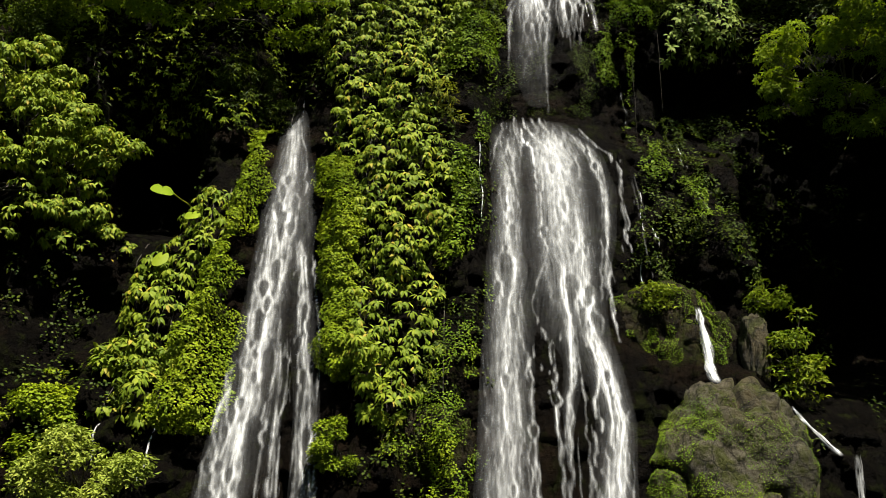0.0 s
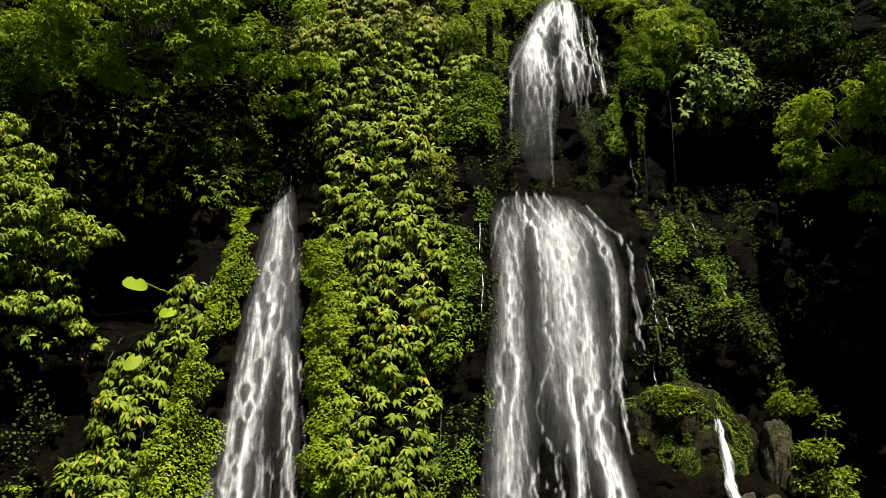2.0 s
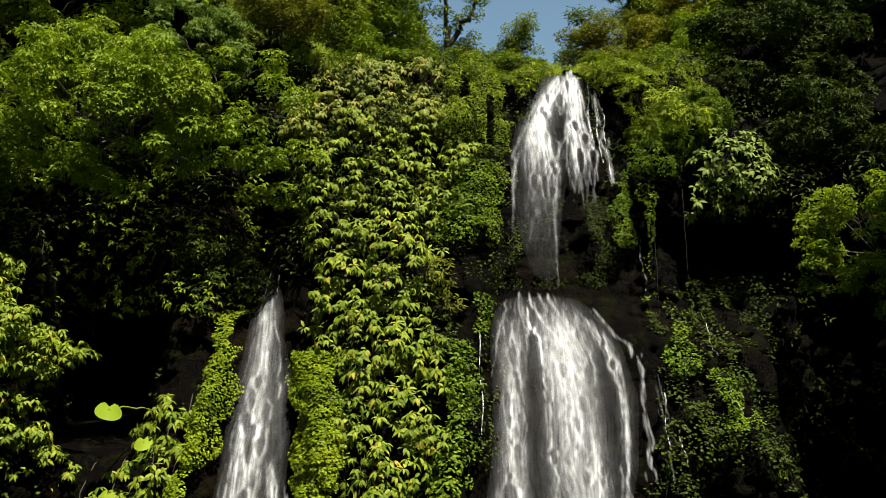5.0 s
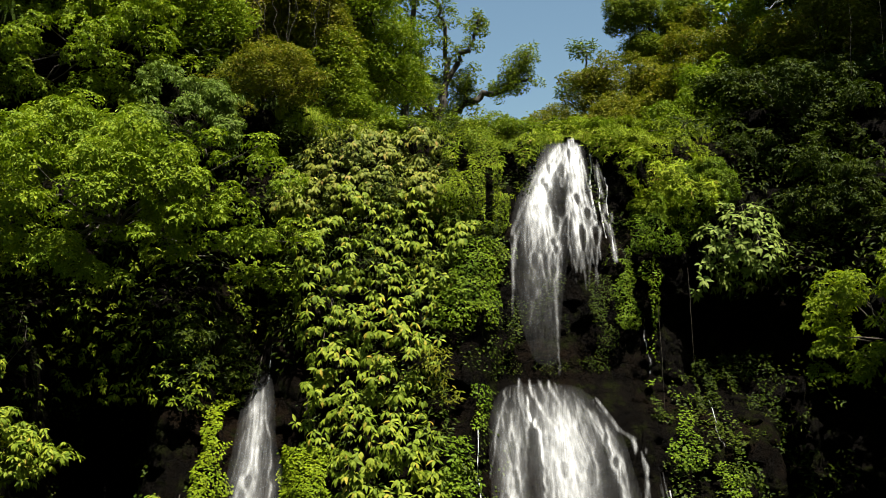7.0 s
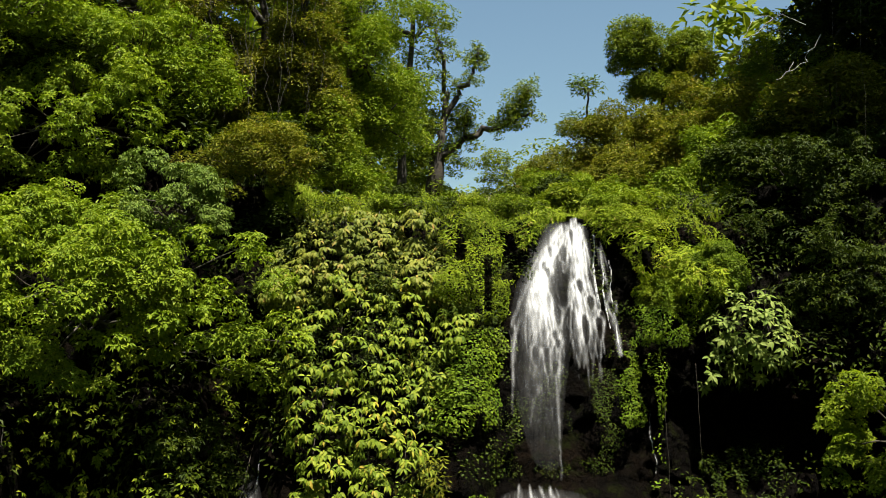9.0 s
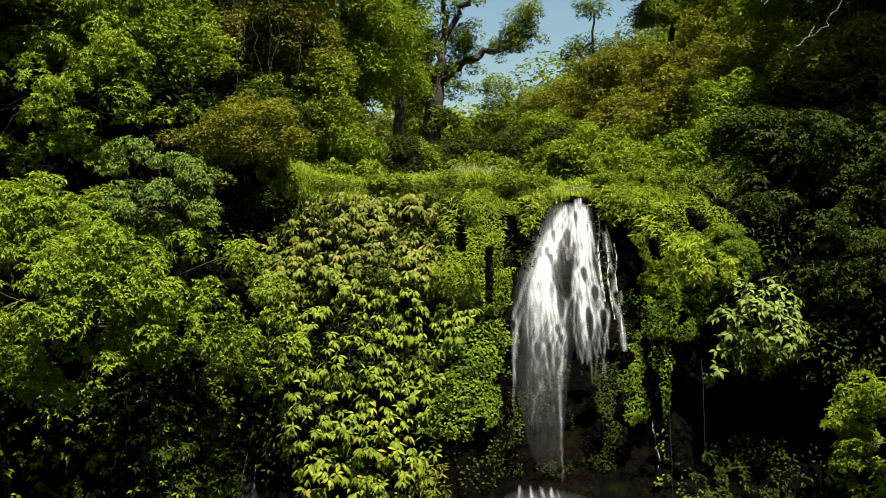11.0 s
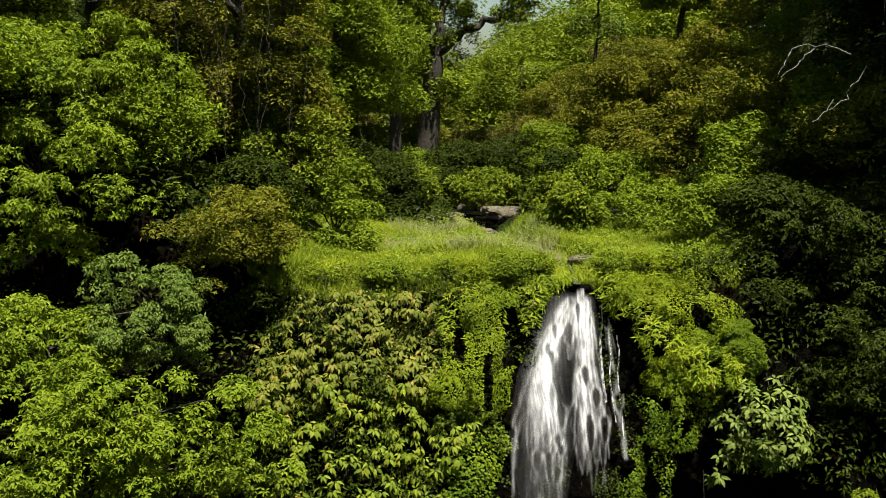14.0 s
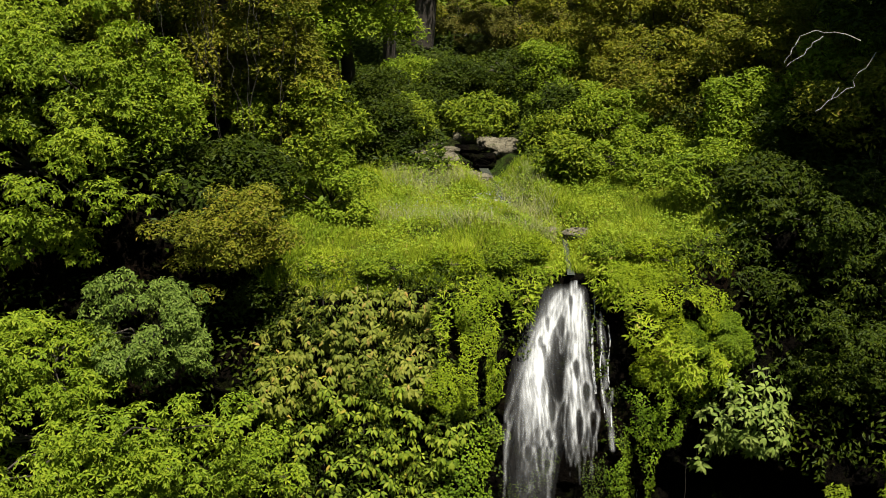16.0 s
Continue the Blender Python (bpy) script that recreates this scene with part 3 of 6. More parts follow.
UPPER = [
    (70, 0.35, [14.02, 13.7, 13.3, 12.9], [2.68, 2.64, 2.57, 2.5], [0.1, 0.15, 0.22, 0.3], [1.1, 0.9, 0.6, 0.2]),
    (150, 0.55, [13.9, 13.6, 13.2, 12.8, 12.4, 12.0, 11.6, 11.0, 9.4], [2.52, 2.36, 2.14, 1.98, 1.88, 1.84, 1.85, 1.88, 1.9], [0.09, 0.12, 0.15, 0.17, 0.21, 0.26, 0.28, 0.3, 0.32], [1.0, 1.2, 1.5, 1.6, 1.6, 1.0, 0.38, 0.12, 0.04]),
    (40, 0.4, [12.7, 12.2, 11.8, 11.4, 11.0, 10.6, 10.0, 9.35], [2.1, 2.12, 2.17, 2.19, 2.17, 2.15, 2.15, 2.14], [0.15, 0.15, 0.11, 0.08, 0.06, 0.045, 0.035, 0.05], [0.0, 1.1, 1.0, 0.5, 0.25, 0.15, 0.1, 0.1]),
    (130, 0.2, [13.9, 13.4, 13.0, 12.6, 12.2, 11.9, 11.4, 11.0, 10.6], [2.74, 2.73, 2.7, 2.68, 2.66, 2.66, 2.67, 2.68, 2.68], [0.07, 0.1, 0.13, 0.19, 0.25, 0.29, 0.29, 0.26, 0.2], [0.9, 0.85, 0.9, 0.9, 0.85, 0.55, 0.22, 0.08, 0.0]),
    (14, 0.3, [12.2, 11.6, 11.2, 10.6, 10.0, 9.4], [1.5, 1.42, 1.38, 1.37, 1.37, 1.37], [0.08, 0.05, 0.04, 0.04, 0.04, 0.04], [0.4, 0.45, 0.35, 0.15, 0.08, 0.05]),
    (80, 0.85, [11.7, 11.0, 10.4, 9.8, 9.3], [1.82, 1.8, 1.78, 1.8, 1.8], [0.3, 0.36, 0.36, 0.34, 0.34], [0.2, 0.36, 0.2, 0.1, 0.1]),
    (18, 0.2, [13.7, 13.0, 12.6, 12.2, 11.8, 11.4], [3.08, 3.15, 3.2, 3.18, 3.25, 3.3], [0.04, 0.08, 0.09, 0.1, 0.09, 0.1], [0.4, 0.7, 0.6, 0.6, 0.7, 0.6]),
]
UPPER_BUMPS = [(2.33, 12.98, 0.07, 0.1, 0.3), (2.0, 11.5, 0.05, 0.08, 0.4), (2.62, 12.68, 0.06, 0.07, 0.14), (2.84, 12.42, 0.07, 0.08, 0.2), (2.95, 12.05, 0.06, 0.06, 0.35), (2.7, 12.0, 0.07, 0.06, 0.4), (2.62, 13.72, 0.05, 0.06, 0.3), (2.08, 13.1, 0.04, 0.05, 0.15)]
waterfall("upper_waterfall", "white upper waterfall dropping from a grassy lip over black rock", (2.6, 22.9, 14.0), (1.2, 3.6, 9.2, 14.02), UPPER, UPPER_BUMPS, 31, (0.6, 0.8, 1.8), 5, 0.3)
LOWER = [
    (150, 0.4, [9.34, 9.0, 8.6, 8.2, 7.8], [1.72, 1.84, 1.98, 2.08, 2.1], [0.42, 0.58, 0.74, 0.85, 0.9], [0.9, 0.75, 0.7, 0.4, 0.1]),
    (230, 0.75, [8.95, 8.5, 8.0, 7.4, 6.8, 6.2, 5.6, 5.0, 4.5], [2.12, 2.12, 2.12, 2.1, 2.1, 2.1, 2.1, 2.05, 2.0], [0.3, 0.36, 0.36, 0.36, 0.38, 0.42, 0.46, 0.5, 0.5], [0.6, 1.25, 1.25, 1.1, 1.0, 0.75, 0.45, 0.15, 0.0]),
    (95, 0.55, [8.9, 8.0, 7.2, 6.5, 5.7, 4.8, 3.9, 2.4, 0.0], [1.28, 1.22, 1.19, 1.17, 1.12, 1.08, 1.02, 0.94, 0.88], [0.19, 0.15, 0.14, 0.15, 0.2, 0.23, 0.25, 0.3, 0.32], [0.6, 0.9, 1.1, 1.2, 1.25, 1.3, 1.4, 1.4, 1.3]),
    (80, 0.4, [7.2, 6.4, 5.8, 4.8, 4.4, 3.5, 2.4, 0.0], [2.35, 2.42, 2.47, 2.55, 2.68, 2.84, 2.68, 2.6], [0.14, 0.14, 0.12, 0.12, 0.13, 0.14, 0.17, 0.2], [0.2, 0.8, 1.0, 1.1, 1.1, 1.15, 1.2, 1.1]),
    (26, 0.25, [6.2, 5.6, 4.9, 4.2, 3.6, 3.0, 1.5], [2.14, 2.15, 2.18, 2.12, 2.06, 2.0, 1.95], [0.08, 0.07, 0.06, 0.06, 0.07, 0.08, 0.1], [0.4, 0.9, 1.0, 1.0, 0.7, 0.5, 0.3]),
    (12, 0.2, [9.05, 8.55, 8.4, 8.0, 7.4, 6.9, 6.3], [2.68, 3.0, 3.24, 3.37, 3.28, 3.32, 3.2], [0.05, 0.05, 0.04, 0.03, 0.04, 0.07, 0.08], [0.8, 0.8, 0.9, 0.9, 0.8, 0.5, 0.3]),
    (34, 0.35, [8.85, 8.5, 8.0, 7.4, 6.6, 6.0, 5.4], [2.6, 2.8, 2.95, 3.0, 2.95, 2.86, 2.8], [0.1, 0.1, 0.1, 0.1, 0.11, 0.12, 0.1], [0.6, 0.8, 0.8, 0.75, 0.6, 0.4, 0.1]),
    (16, 0.95, [9.0, 8.4, 7.6, 6.8, 6.0], [2.6, 2.85, 2.95, 2.95, 2.85], [0.3, 0.34, 0.34, 0.3, 0.25], [0.2, 0.35, 0.3, 0.25, 0.0]),
    (10, 0.1, [5.2, 4.4, 3.4, 1.5, 0.0], [1.62, 1.55, 1.5, 1.5, 1.5], [0.12, 0.12, 0.1, 0.12, 0.14], [0.5, 0.6, 0.6, 0.55, 0.5]),
    (5, 0.1, [4.9, 4.3, 3.4, 1.5, 0.0], [1.9, 1.84, 1.8, 1.8, 1.8], [0.03, 0.04, 0.04, 0.05, 0.06], [0.4, 0.7, 0.7, 0.7, 0.6]),
    (18, 0.15, [4.9, 4.3, 3.6, 2.8, 1.5, 0.0], [2.42, 2.4, 2.42, 2.36, 2.3, 2.3], [0.05, 0.06, 0.07, 0.1, 0.12, 0.12], [0.5, 0.9, 0.9, 0.8, 0.7, 0.7]),
    (7, 0.1, [6.3, 5.9, 5.3, 4.7], [2.96, 2.95, 2.96, 3.0], [0.05, 0.05, 0.05, 0.05], [0.6, 0.8, 0.7, 0.3]),
    (6, 0.1, [8.2, 7.4, 6.6, 5.8], [3.5, 3.6, 3.68, 3.75], [0.08, 0.08, 0.1, 0.1], [0.2, 0.35, 0.4, 0.2]),
]
LOWER_BUMPS = [(1.62, 8.5, 0.1, 0.1, 1.6), (2.66, 8.2, 0.12, 0.12, 1.3), (1.1, 6.15, 0.12, 0.16, 0.7), (1.95, 6.0, 0.1, 0.14, 0.6), (2.22, 5.78, 0.11, 0.14, 0.6), (2.66, 5.95, 0.09, 0.12, 0.6), (1.5, 4.85, 0.15, 0.16, 0.6), (1.72, 4.62, 0.14, 0.14, 0.7), (2.0, 4.62, 0.13, 0.16, 0.8),
               (2.38, 5.4, 0.07, 0.1, 0.45), (2.4, 4.55, 0.13, 0.1, 0.8), (1.85, 7.1, 0.07, 0.08, 0.7), (1.58, 6.6, 0.09, 0.1, 0.8), (2.3, 7.0, 0.06, 0.07, 0.5), (1.12, 7.6, 0.05, 0.06, 0.5), (3.12, 8.2, 0.1, 0.1, 0.6), (3.1, 7.2, 0.09, 0.09, 0.4), (2.86, 7.7, 0.07, 0.09, 0.5), (1.2, 8.75, 0.06, 0.06, 0.3), (2.3, 8.95, 0.08, 0.08, 0.2), (1.75, 5.6, 0.08, 0.1, 0.5)]
waterfall("lower_waterfall", "broad white lower waterfall fanning over a domed black ledge", (2.1, 17.0, 0.0), (0.3, 4.0, 0.05, 9.36), LOWER, LOWER_BUMPS, 37, (0.9, 0.6, 1.45))
NARROW_LANES = [
    (90, 0.65, [9.22, 8.8, 8.15, 7.6, 7.25, 6.9], [-2.95, -2.91, -2.88, -2.92, -2.92, -2.92], [0.15, 0.14, 0.17, 0.18, 0.16, 0.17], [1.5, 1.1, 0.9, 0.85, 0.9, 0.4]),
    (110, 0.4, [7.3, 6.8, 6.36, 5.7, 5.0, 4.3, 3.4, 2.4, 0.0], [-2.92, -2.93, -2.95, -2.98, -3.02, -3.08, -3.2, -3.3, -3.45], [0.16, 0.2, 0.22, 0.2, 0.22, 0.25, 0.26, 0.26, 0.28], [0.9, 0.9, 0.95, 0.9, 0.9, 0.9, 0.95, 1.0, 1.0]),
    (40, 0.95, [8.2, 7.4, 6.8, 6.3], [-2.58, -2.56, -2.5, -2.5], [0.1, 0.1, 0.11, 0.1], [0.2, 0.4, 0.4, 0.1]),
    (60, 0.3, [6.6, 6.2, 5.7, 5.0, 4.3, 3.0, 2.4, 0.0], [-2.62, -2.52, -2.44, -2.35, -2.22, -2.12, -2.08, -1.98], [0.05, 0.07, 0.08, 0.09, 0.11, 0.13, 0.16, 0.2], [0.5, 0.8, 0.8, 0.8, 0.9, 0.9, 0.9, 0.9]),
    (10, 0.2, [6.3, 5.7, 5.0, 4.3, 2.4, 0.0], [-2.3, -2.2, -2.05, -1.97, -1.92, -1.9], [0.03, 0.03, 0.03, 0.04, 0.06, 0.08], [0.8, 0.9, 0.9, 0.9, 0.8, 0.8]),
    (30, 0.3, [5.0, 4.3, 3.4, 2.4, 0.0], [-2.72, -2.66, -2.7, -2.66, -2.6], [0.1, 0.13, 0.15, 0.16, 0.18], [0.1, 0.5, 0.7, 0.7, 0.7]),
    (8, 0.1, [9.75, 9.5, 9.2], [-2.86, -2.88, -2.9], [0.02, 0.02, 0.03], [0.2, 0.5, 0.6]),
]
NARROW_BUMPS = [(-2.95, 7.08, 0.09, 0.09, 0.55), (-2.98, 7.6, 0.05, 0.08, 0.3), (-2.66, 5.75, 0.12, 0.3, 1.0), (-2.95, 6.1, 0.08, 0.1, 0.6), (-2.35, 5.3, 0.06, 0.1, 0.5), (-3.1, 5.2, 0.08, 0.1, 0.7), (-2.9, 4.5, 0.1, 0.12, 0.8), (-3.3, 4.2, 0.08, 0.1, 0.8), (-2.25, 4.2, 0.06, 0.08, 0.7), (-2.75, 8.3, 0.06, 0.08, 0.5), (-2.45, 3.6, 0.12, 0.15, 1.0), (-3.0, 3.4, 0.12, 0.12, 1.0)]
waterfall("narrow_waterfall", "narrow white waterfall in a dark mossy gully", (-2.9, 16.0, 0.0), (-4.0, -1.6, 0.05, 9.8), NARROW_LANES, NARROW_BUMPS, 41, (0.8, 0.75, 1.7), 8)


def spout(name, label, pts, wide, seed, full=1.0):
    """A thin separate jet: ragged ribbons of white water that widen as they fall."""
    fall = thing(name, pts[0], label, "waterfall")
    pts = np.array(pts, float)
    t, u = np.linspace(0, 1, 40), np.linspace(-1, 1, 9)
    line = np.stack([np.interp(t, np.linspace(0, 1, len(pts)), pts[:, k]) for k in range(3)], -1)
    for k in range(3):
        T, U = np.meshgrid(t, u, indexing="ij")
        half = wide * (0.35 + 0.9 * T) * (1 + 0.35 * lump(T * 9, U * 0, k, seed)) * (1 - 0.25 * k)
        X = line[:, None, 0] + U * half + 0.3 * wide * lump(T * 5, 0, k, seed + 1)
        Y = line[:, None, 1] - 0.03 - 0.02 * k + 0.03 * U * U
        Z = line[:, None, 2] + 0.25 * wide * lump(U * 3, T * 2, k, seed + 2)
        v = np.stack([X, Y, Z], -1).reshape(-1, 3)
        i, j = np.meshgrid(np.arange(39), np.arange(8), indexing="ij")
        f = np.stack([i * 9 + j, (i + 1) * 9 + j, (i + 1) * 9 + j + 1, i * 9 + j + 1], -1).reshape(-1, 4)
        rim = (1 - np.abs(U) ** 3) * smooth(0, 0.08, T) * smooth(0, 0.1, 1 - T) * (0.55 + 0.8 * lump(U * 4, T * 9, k, seed + 3)) * full
        flow = np.stack([U * wide * 3 + seed, -3 * T, rim], -1).reshape(-1, 3)
        water_part("jet", (v, f, flow), FOAM, fall)
    return fall


spout("side_spout", "slim white jet of water beside a grey boulder", [(4.29, 17.0, 5.3), (4.32, 16.95, 5.0), (4.4, 16.85, 4.4), (4.47, 16.75, 4.05)], 0.1, 71)
spout("boulder_rivulet", "white rivulet running off the shoulder of a boulder", [(5.35, 15.75, 3.72), (5.5, 15.6, 3.5), (5.75, 15.5, 3.22), (5.98, 15.45, 3.0)], 0.055, 72)


# Stands in sun; its water is thinned to a quarter to look shaded.
spout("dimmed_spout", "jet of water thinned to look dim, as in deep shade", [(6.28, 15.6, 3.0), (6.3, 15.55, 2.6), (6.3, 15.5, 2.0), (6.32, 15.45, 1.2)], 0.09, 73, 0.25)


def trickle(x, z0, z1, r):
    fall = thing("trickle", (x, float(cliff_y(np.array(x), np.array(z1))), z1), "thread of water trickling down black rock", "trickle", "trickles on the cliff")
    zz = np.linspace(z0, z1, 24)
    xx = x + 0.05 * lump(zz * 2, x * 9, 0, 21)
    v, f = tube(np.stack([xx, cliff_y(xx, zz) - 0.04, zz], -1), r * (0.6 + 0.5 * lump(zz * 4, x, 0, 22)), 5)
    water_part("strand", (v, f, np.stack([v[:, 0], v[:, 2], 0.4 + 0 * v[:, 0]], -1)), FOAM, fall)


for tx, za, zb, tr in ((3.05, 13.7, 12.2, 0.03), (3.18, 13.4, 11.9, 0.02), (3.3, 13.2, 11.6, 0.015), (3.75, 7.6, 6.8, 0.015), (3.95, 7.0, 6.3, 0.015), (0.72, 8.6, 7.0, 0.012),
                       (4.9, 9.0, 8.2, 0.012), (3.85, 10.4, 9.4, 0.012), (-4.55, 3.7, 2.6, 0.02), (-5.3, 3.5, 2.9, 0.015), (3.62, 6.2, 5.2, 0.012), (5.0, 7.8, 7.1, 0.012), (-2.84, 9.9, 9.2, 0.012)):
    trickle(tx, za, zb, tr)


# ---- boulders ----
def stone_skin(u, c, r, seed, soft, square, crag):
    """Points of a weathered stone in the directions u."""
    x, y, z = u[..., 0], u[..., 1], u[..., 2]
    q = np.sign(u) * np.abs(u) ** square
    d = 1 + soft * lump(x * 1.6 + seed, y * 1.6, z * 1.6, seed) + 0.09 * lump(x * 4, y * 4 + seed, z * 4, seed + 1)
    d = d - 0.1 * np.exp(-(lump(x * 3, y * 3, z * 3 + seed, seed + 2) / 0.06) ** 2) + 0.03 * lump(x * 12, y * 12, z * 12, seed + 3)
    d = d - crag * np.abs(lump(x * 6, y * 6, z * 9 + seed, seed + 4)) - 0.6 * crag * np.abs(lump(x * 15, y * 15, z * 19 + seed, seed + 5)) + 0.3 * crag * lump(x * 34, y * 34, z * 34, seed + 6)
    return np.array(c) + q * d[..., None] * np.array(r)


def boulder(name, c, r, mat, label, group="", seed=0, n=40, soft=0.25, square=0.78, crag=0.04):
    """A weathered, flattened and fissured stone."""
    th, ph = np.meshgrid(np.linspace(0.02, math.pi - 0.02, n), np.linspace(0, 2 * math.pi, 2 * n, endpoint=False), indexing="ij")
    u = np.stack([np.sin(th) * np.cos(ph), np.sin(th) * np.sin(ph), np.cos(th)], -1)
    v = stone_skin(u, c, r, seed, soft, square, crag)
    m = 2 * n
    i, j = np.meshgrid(np.arange(n - 1), np.arange(m), indexing="ij")
    k = (j + 1) % m
    f = np.stack([i * m + j, (i + 1) * m + j, (i + 1) * m + k, i * m + k], -1).reshape(-1, 4)
    ob = new(name, mesh_of(name, v.reshape(-1, 3) - np.array(c), f, mat, True))
    ob.location = c
    return tagged(ob, label, "boulder", group)


BIG = ((4.6, 17.0, 1.4), (1.7, 1.4, 2.65), 41, 0.1, 0.9, 0.022)
FACE = ((3.95, 18.1, 4.5), (1.25, 0.6, 1.25), 52, 0.1, 0.9, 0.03)
FOOT = ((-0.35, 16.1, 2.6), (0.95, 0.6, 1.1), 55, 0.12, 0.75, 0.06)
big_stone = boulder("boulder", BIG[0], BIG[1], DRY_ROCK, "large grey weathered boulder, fissured and patched with moss", seed=BIG[2], n=130, soft=BIG[3], square=BIG[4], crag=BIG[5])
boulder("rock_pillar", (5.42, 17.75, 4.3), (0.26, 0.4, 0.95), DRY_ROCK, "upright grey stone pillar beside a jet of water", seed=9, soft=0.12)
boulder("lip_stone", (2.78, 23.0, 13.95), (0.16, 0.3, 0.09), WET_SHADED_ROCK, "smooth dark stone parting the water at the lip", seed=14, n=24, soft=0.12)
face_stone = boulder("rock_face", FACE[0], FACE[1], OCHRE_ROCK, "ochre-brown mossy rock face beside the broad fall", seed=FACE[2], n=90, soft=FACE[3], square=FACE[4], crag=FACE[5])
foot_stone = boulder("rock_face", FOOT[0], FOOT[1], OCHRE_ROCK, "dark brown mossy rock at the foot of the vine", seed=FOOT[2], n=80, soft=FOOT[3], square=FOOT[4], crag=FOOT[5])
for k, (bx, by, bz, bw, bh) in enumerate(((0.1, 29.4, 14.22, 0.6, 0.16), (1.95, 30.1, 14.25, 0.6, 0.2), (1.1, 31.2, 14.35, 0.55, 0.17), (0.95, 30.1, 14.2, 0.35, 0.14), (-0.1, 30.3, 14.25, 0.4, 0.14), (0.75, 28.9, 14.2, 0.25, 0.1),
                                          (1.3, 29.4, 14.2, 0.3, 0.14), (2.3, 29.3, 14.2, 0.26, 0.11), (2.4, 24.85, 14.1, 0.22, 0.08), (2.95, 24.6, 14.12, 0.26, 0.1), (1.3, 28.2, 14.12, 0.16, 0.09), (0.5, 30.0, 14.24, 0.26, 0.12), (1.5, 30.5, 14.3, 0.3, 0.14), (0.45, 28.6, 14.2, 0.32, 0.12), (1.0, 28.3, 14.15, 0.2, 0.1))):
    boulder("stream_stone", (bx, by, bz), (bw, bw * 0.7, bh), PALE_ROCK if k not in (3, 5, 6) else WET_SHADED_ROCK, "pale tan stone in the shallow stream" if k not in (3, 5, 6) else "dark wet stone in the shallow stream", "stones in the stream", seed=20 + k, n=28, soft=0.34, square=0.62)


# ---- plants ----
def on_cliff(zk, left, right, bulge, per_m2, rough=0.22, seed=0, thick=0.2, gaps=-1.0, clumps=0.75, tufts=3.5, slots=()):
    """Points and normals over a hanging growth on the cliff between two edges."""
    zk, left, right = np.array(zk, float), np.array(left, float), np.array(right, float)
    area = 1.17 * float(np.sum((right - left)[:-1] * np.abs(np.diff(zk))))
    n = int(area * per_m2 * 1.25)
    z = rng.uniform(zk[0], zk[-1], n)
    w = rng.random(n)
    edge = 0.22 * lump(0 * z, z * 2.2, 0, seed) + 0.1 * lump(0 * z, z * 6, 0, seed + 1)
    L, R = np.interp(z, zk, left) + edge, np.interp(z, zk, right) + 0.22 * lump(0 * z, z * 2.2, 5, seed) + 0.1 * lump(0 * z, z * 6, 7, seed + 2)
    widest = np.max(right - left)
    keep = rng.random(n) < np.clip((R - L) / widest, 0.05, 1)
    z, w, L, R = z[keep], w[keep], L[keep], R[keep]
    x = L + (R - L) * w
    keep = lump(x * 2.3, 0, z * 1.9, seed + 7) + 0.6 * lump(x * 5, 0, z * 4.5, seed + 8) > gaps
    for x0, w, z0, z1 in slots:
        keep &= (np.abs(x - x0 - 0.06 * lump(0 * z, z * 3, 0, seed + 9)) > w) | (z < z0) | (z > z1)
    x, z = x[keep], z[keep]

    many = max(3, int(area * tufts))
    cz = rng.uniform(zk[0], zk[-1], many)
    cx = np.interp(cz, zk, left) + rng.random(many) * np.interp(cz, zk, right - left)
    cr = rng.uniform(0.2, 0.5, many)

    def clump(a, b):
        """Rounded tufts that overlap like shingles."""
        d = 1 - ((a[:, None] - cx) / cr) ** 2 - ((b[:, None] - cz) / (1.2 * cr)) ** 2
        return np.max(np.sqrt(np.clip(d, 0, 1)) * cr, axis=1) * clumps

    def skin(a, b):
        l, r = np.interp(b, zk, left), np.interp(b, zk, right)
        u = np.clip((a - l) / np.maximum(r - l, 0.05), 0, 1)
        v = np.clip((b - zk[0]) / (zk[-1] - zk[0]), 0, 1)
        dome = np.clip(4 * u * (1 - u), 0.02, 1) ** 0.5 * np.clip(8 * v * (1 - v), 0.02, 1) ** 0.5
        return cliff_y(a, b) * 0.5 + 0.5 * (cliff_y(a, b + 0.4) * 0.5 + cliff_y(a, b - 0.4) * 0.5) - bulge * dome - clump(a, b) - rough * (lump(a * 1.5, 0, b * 1.5, seed + 3) + 0.6 * lump(a * 3.2, 0, b * 3.2, seed + 4))

    normal = face_normal(skin, x, z, 0.15)
    y = skin(x, z) + thick * rng.random(len(x)) ** 2 - 0.02
    return np.stack([x, y, z], -1), normal


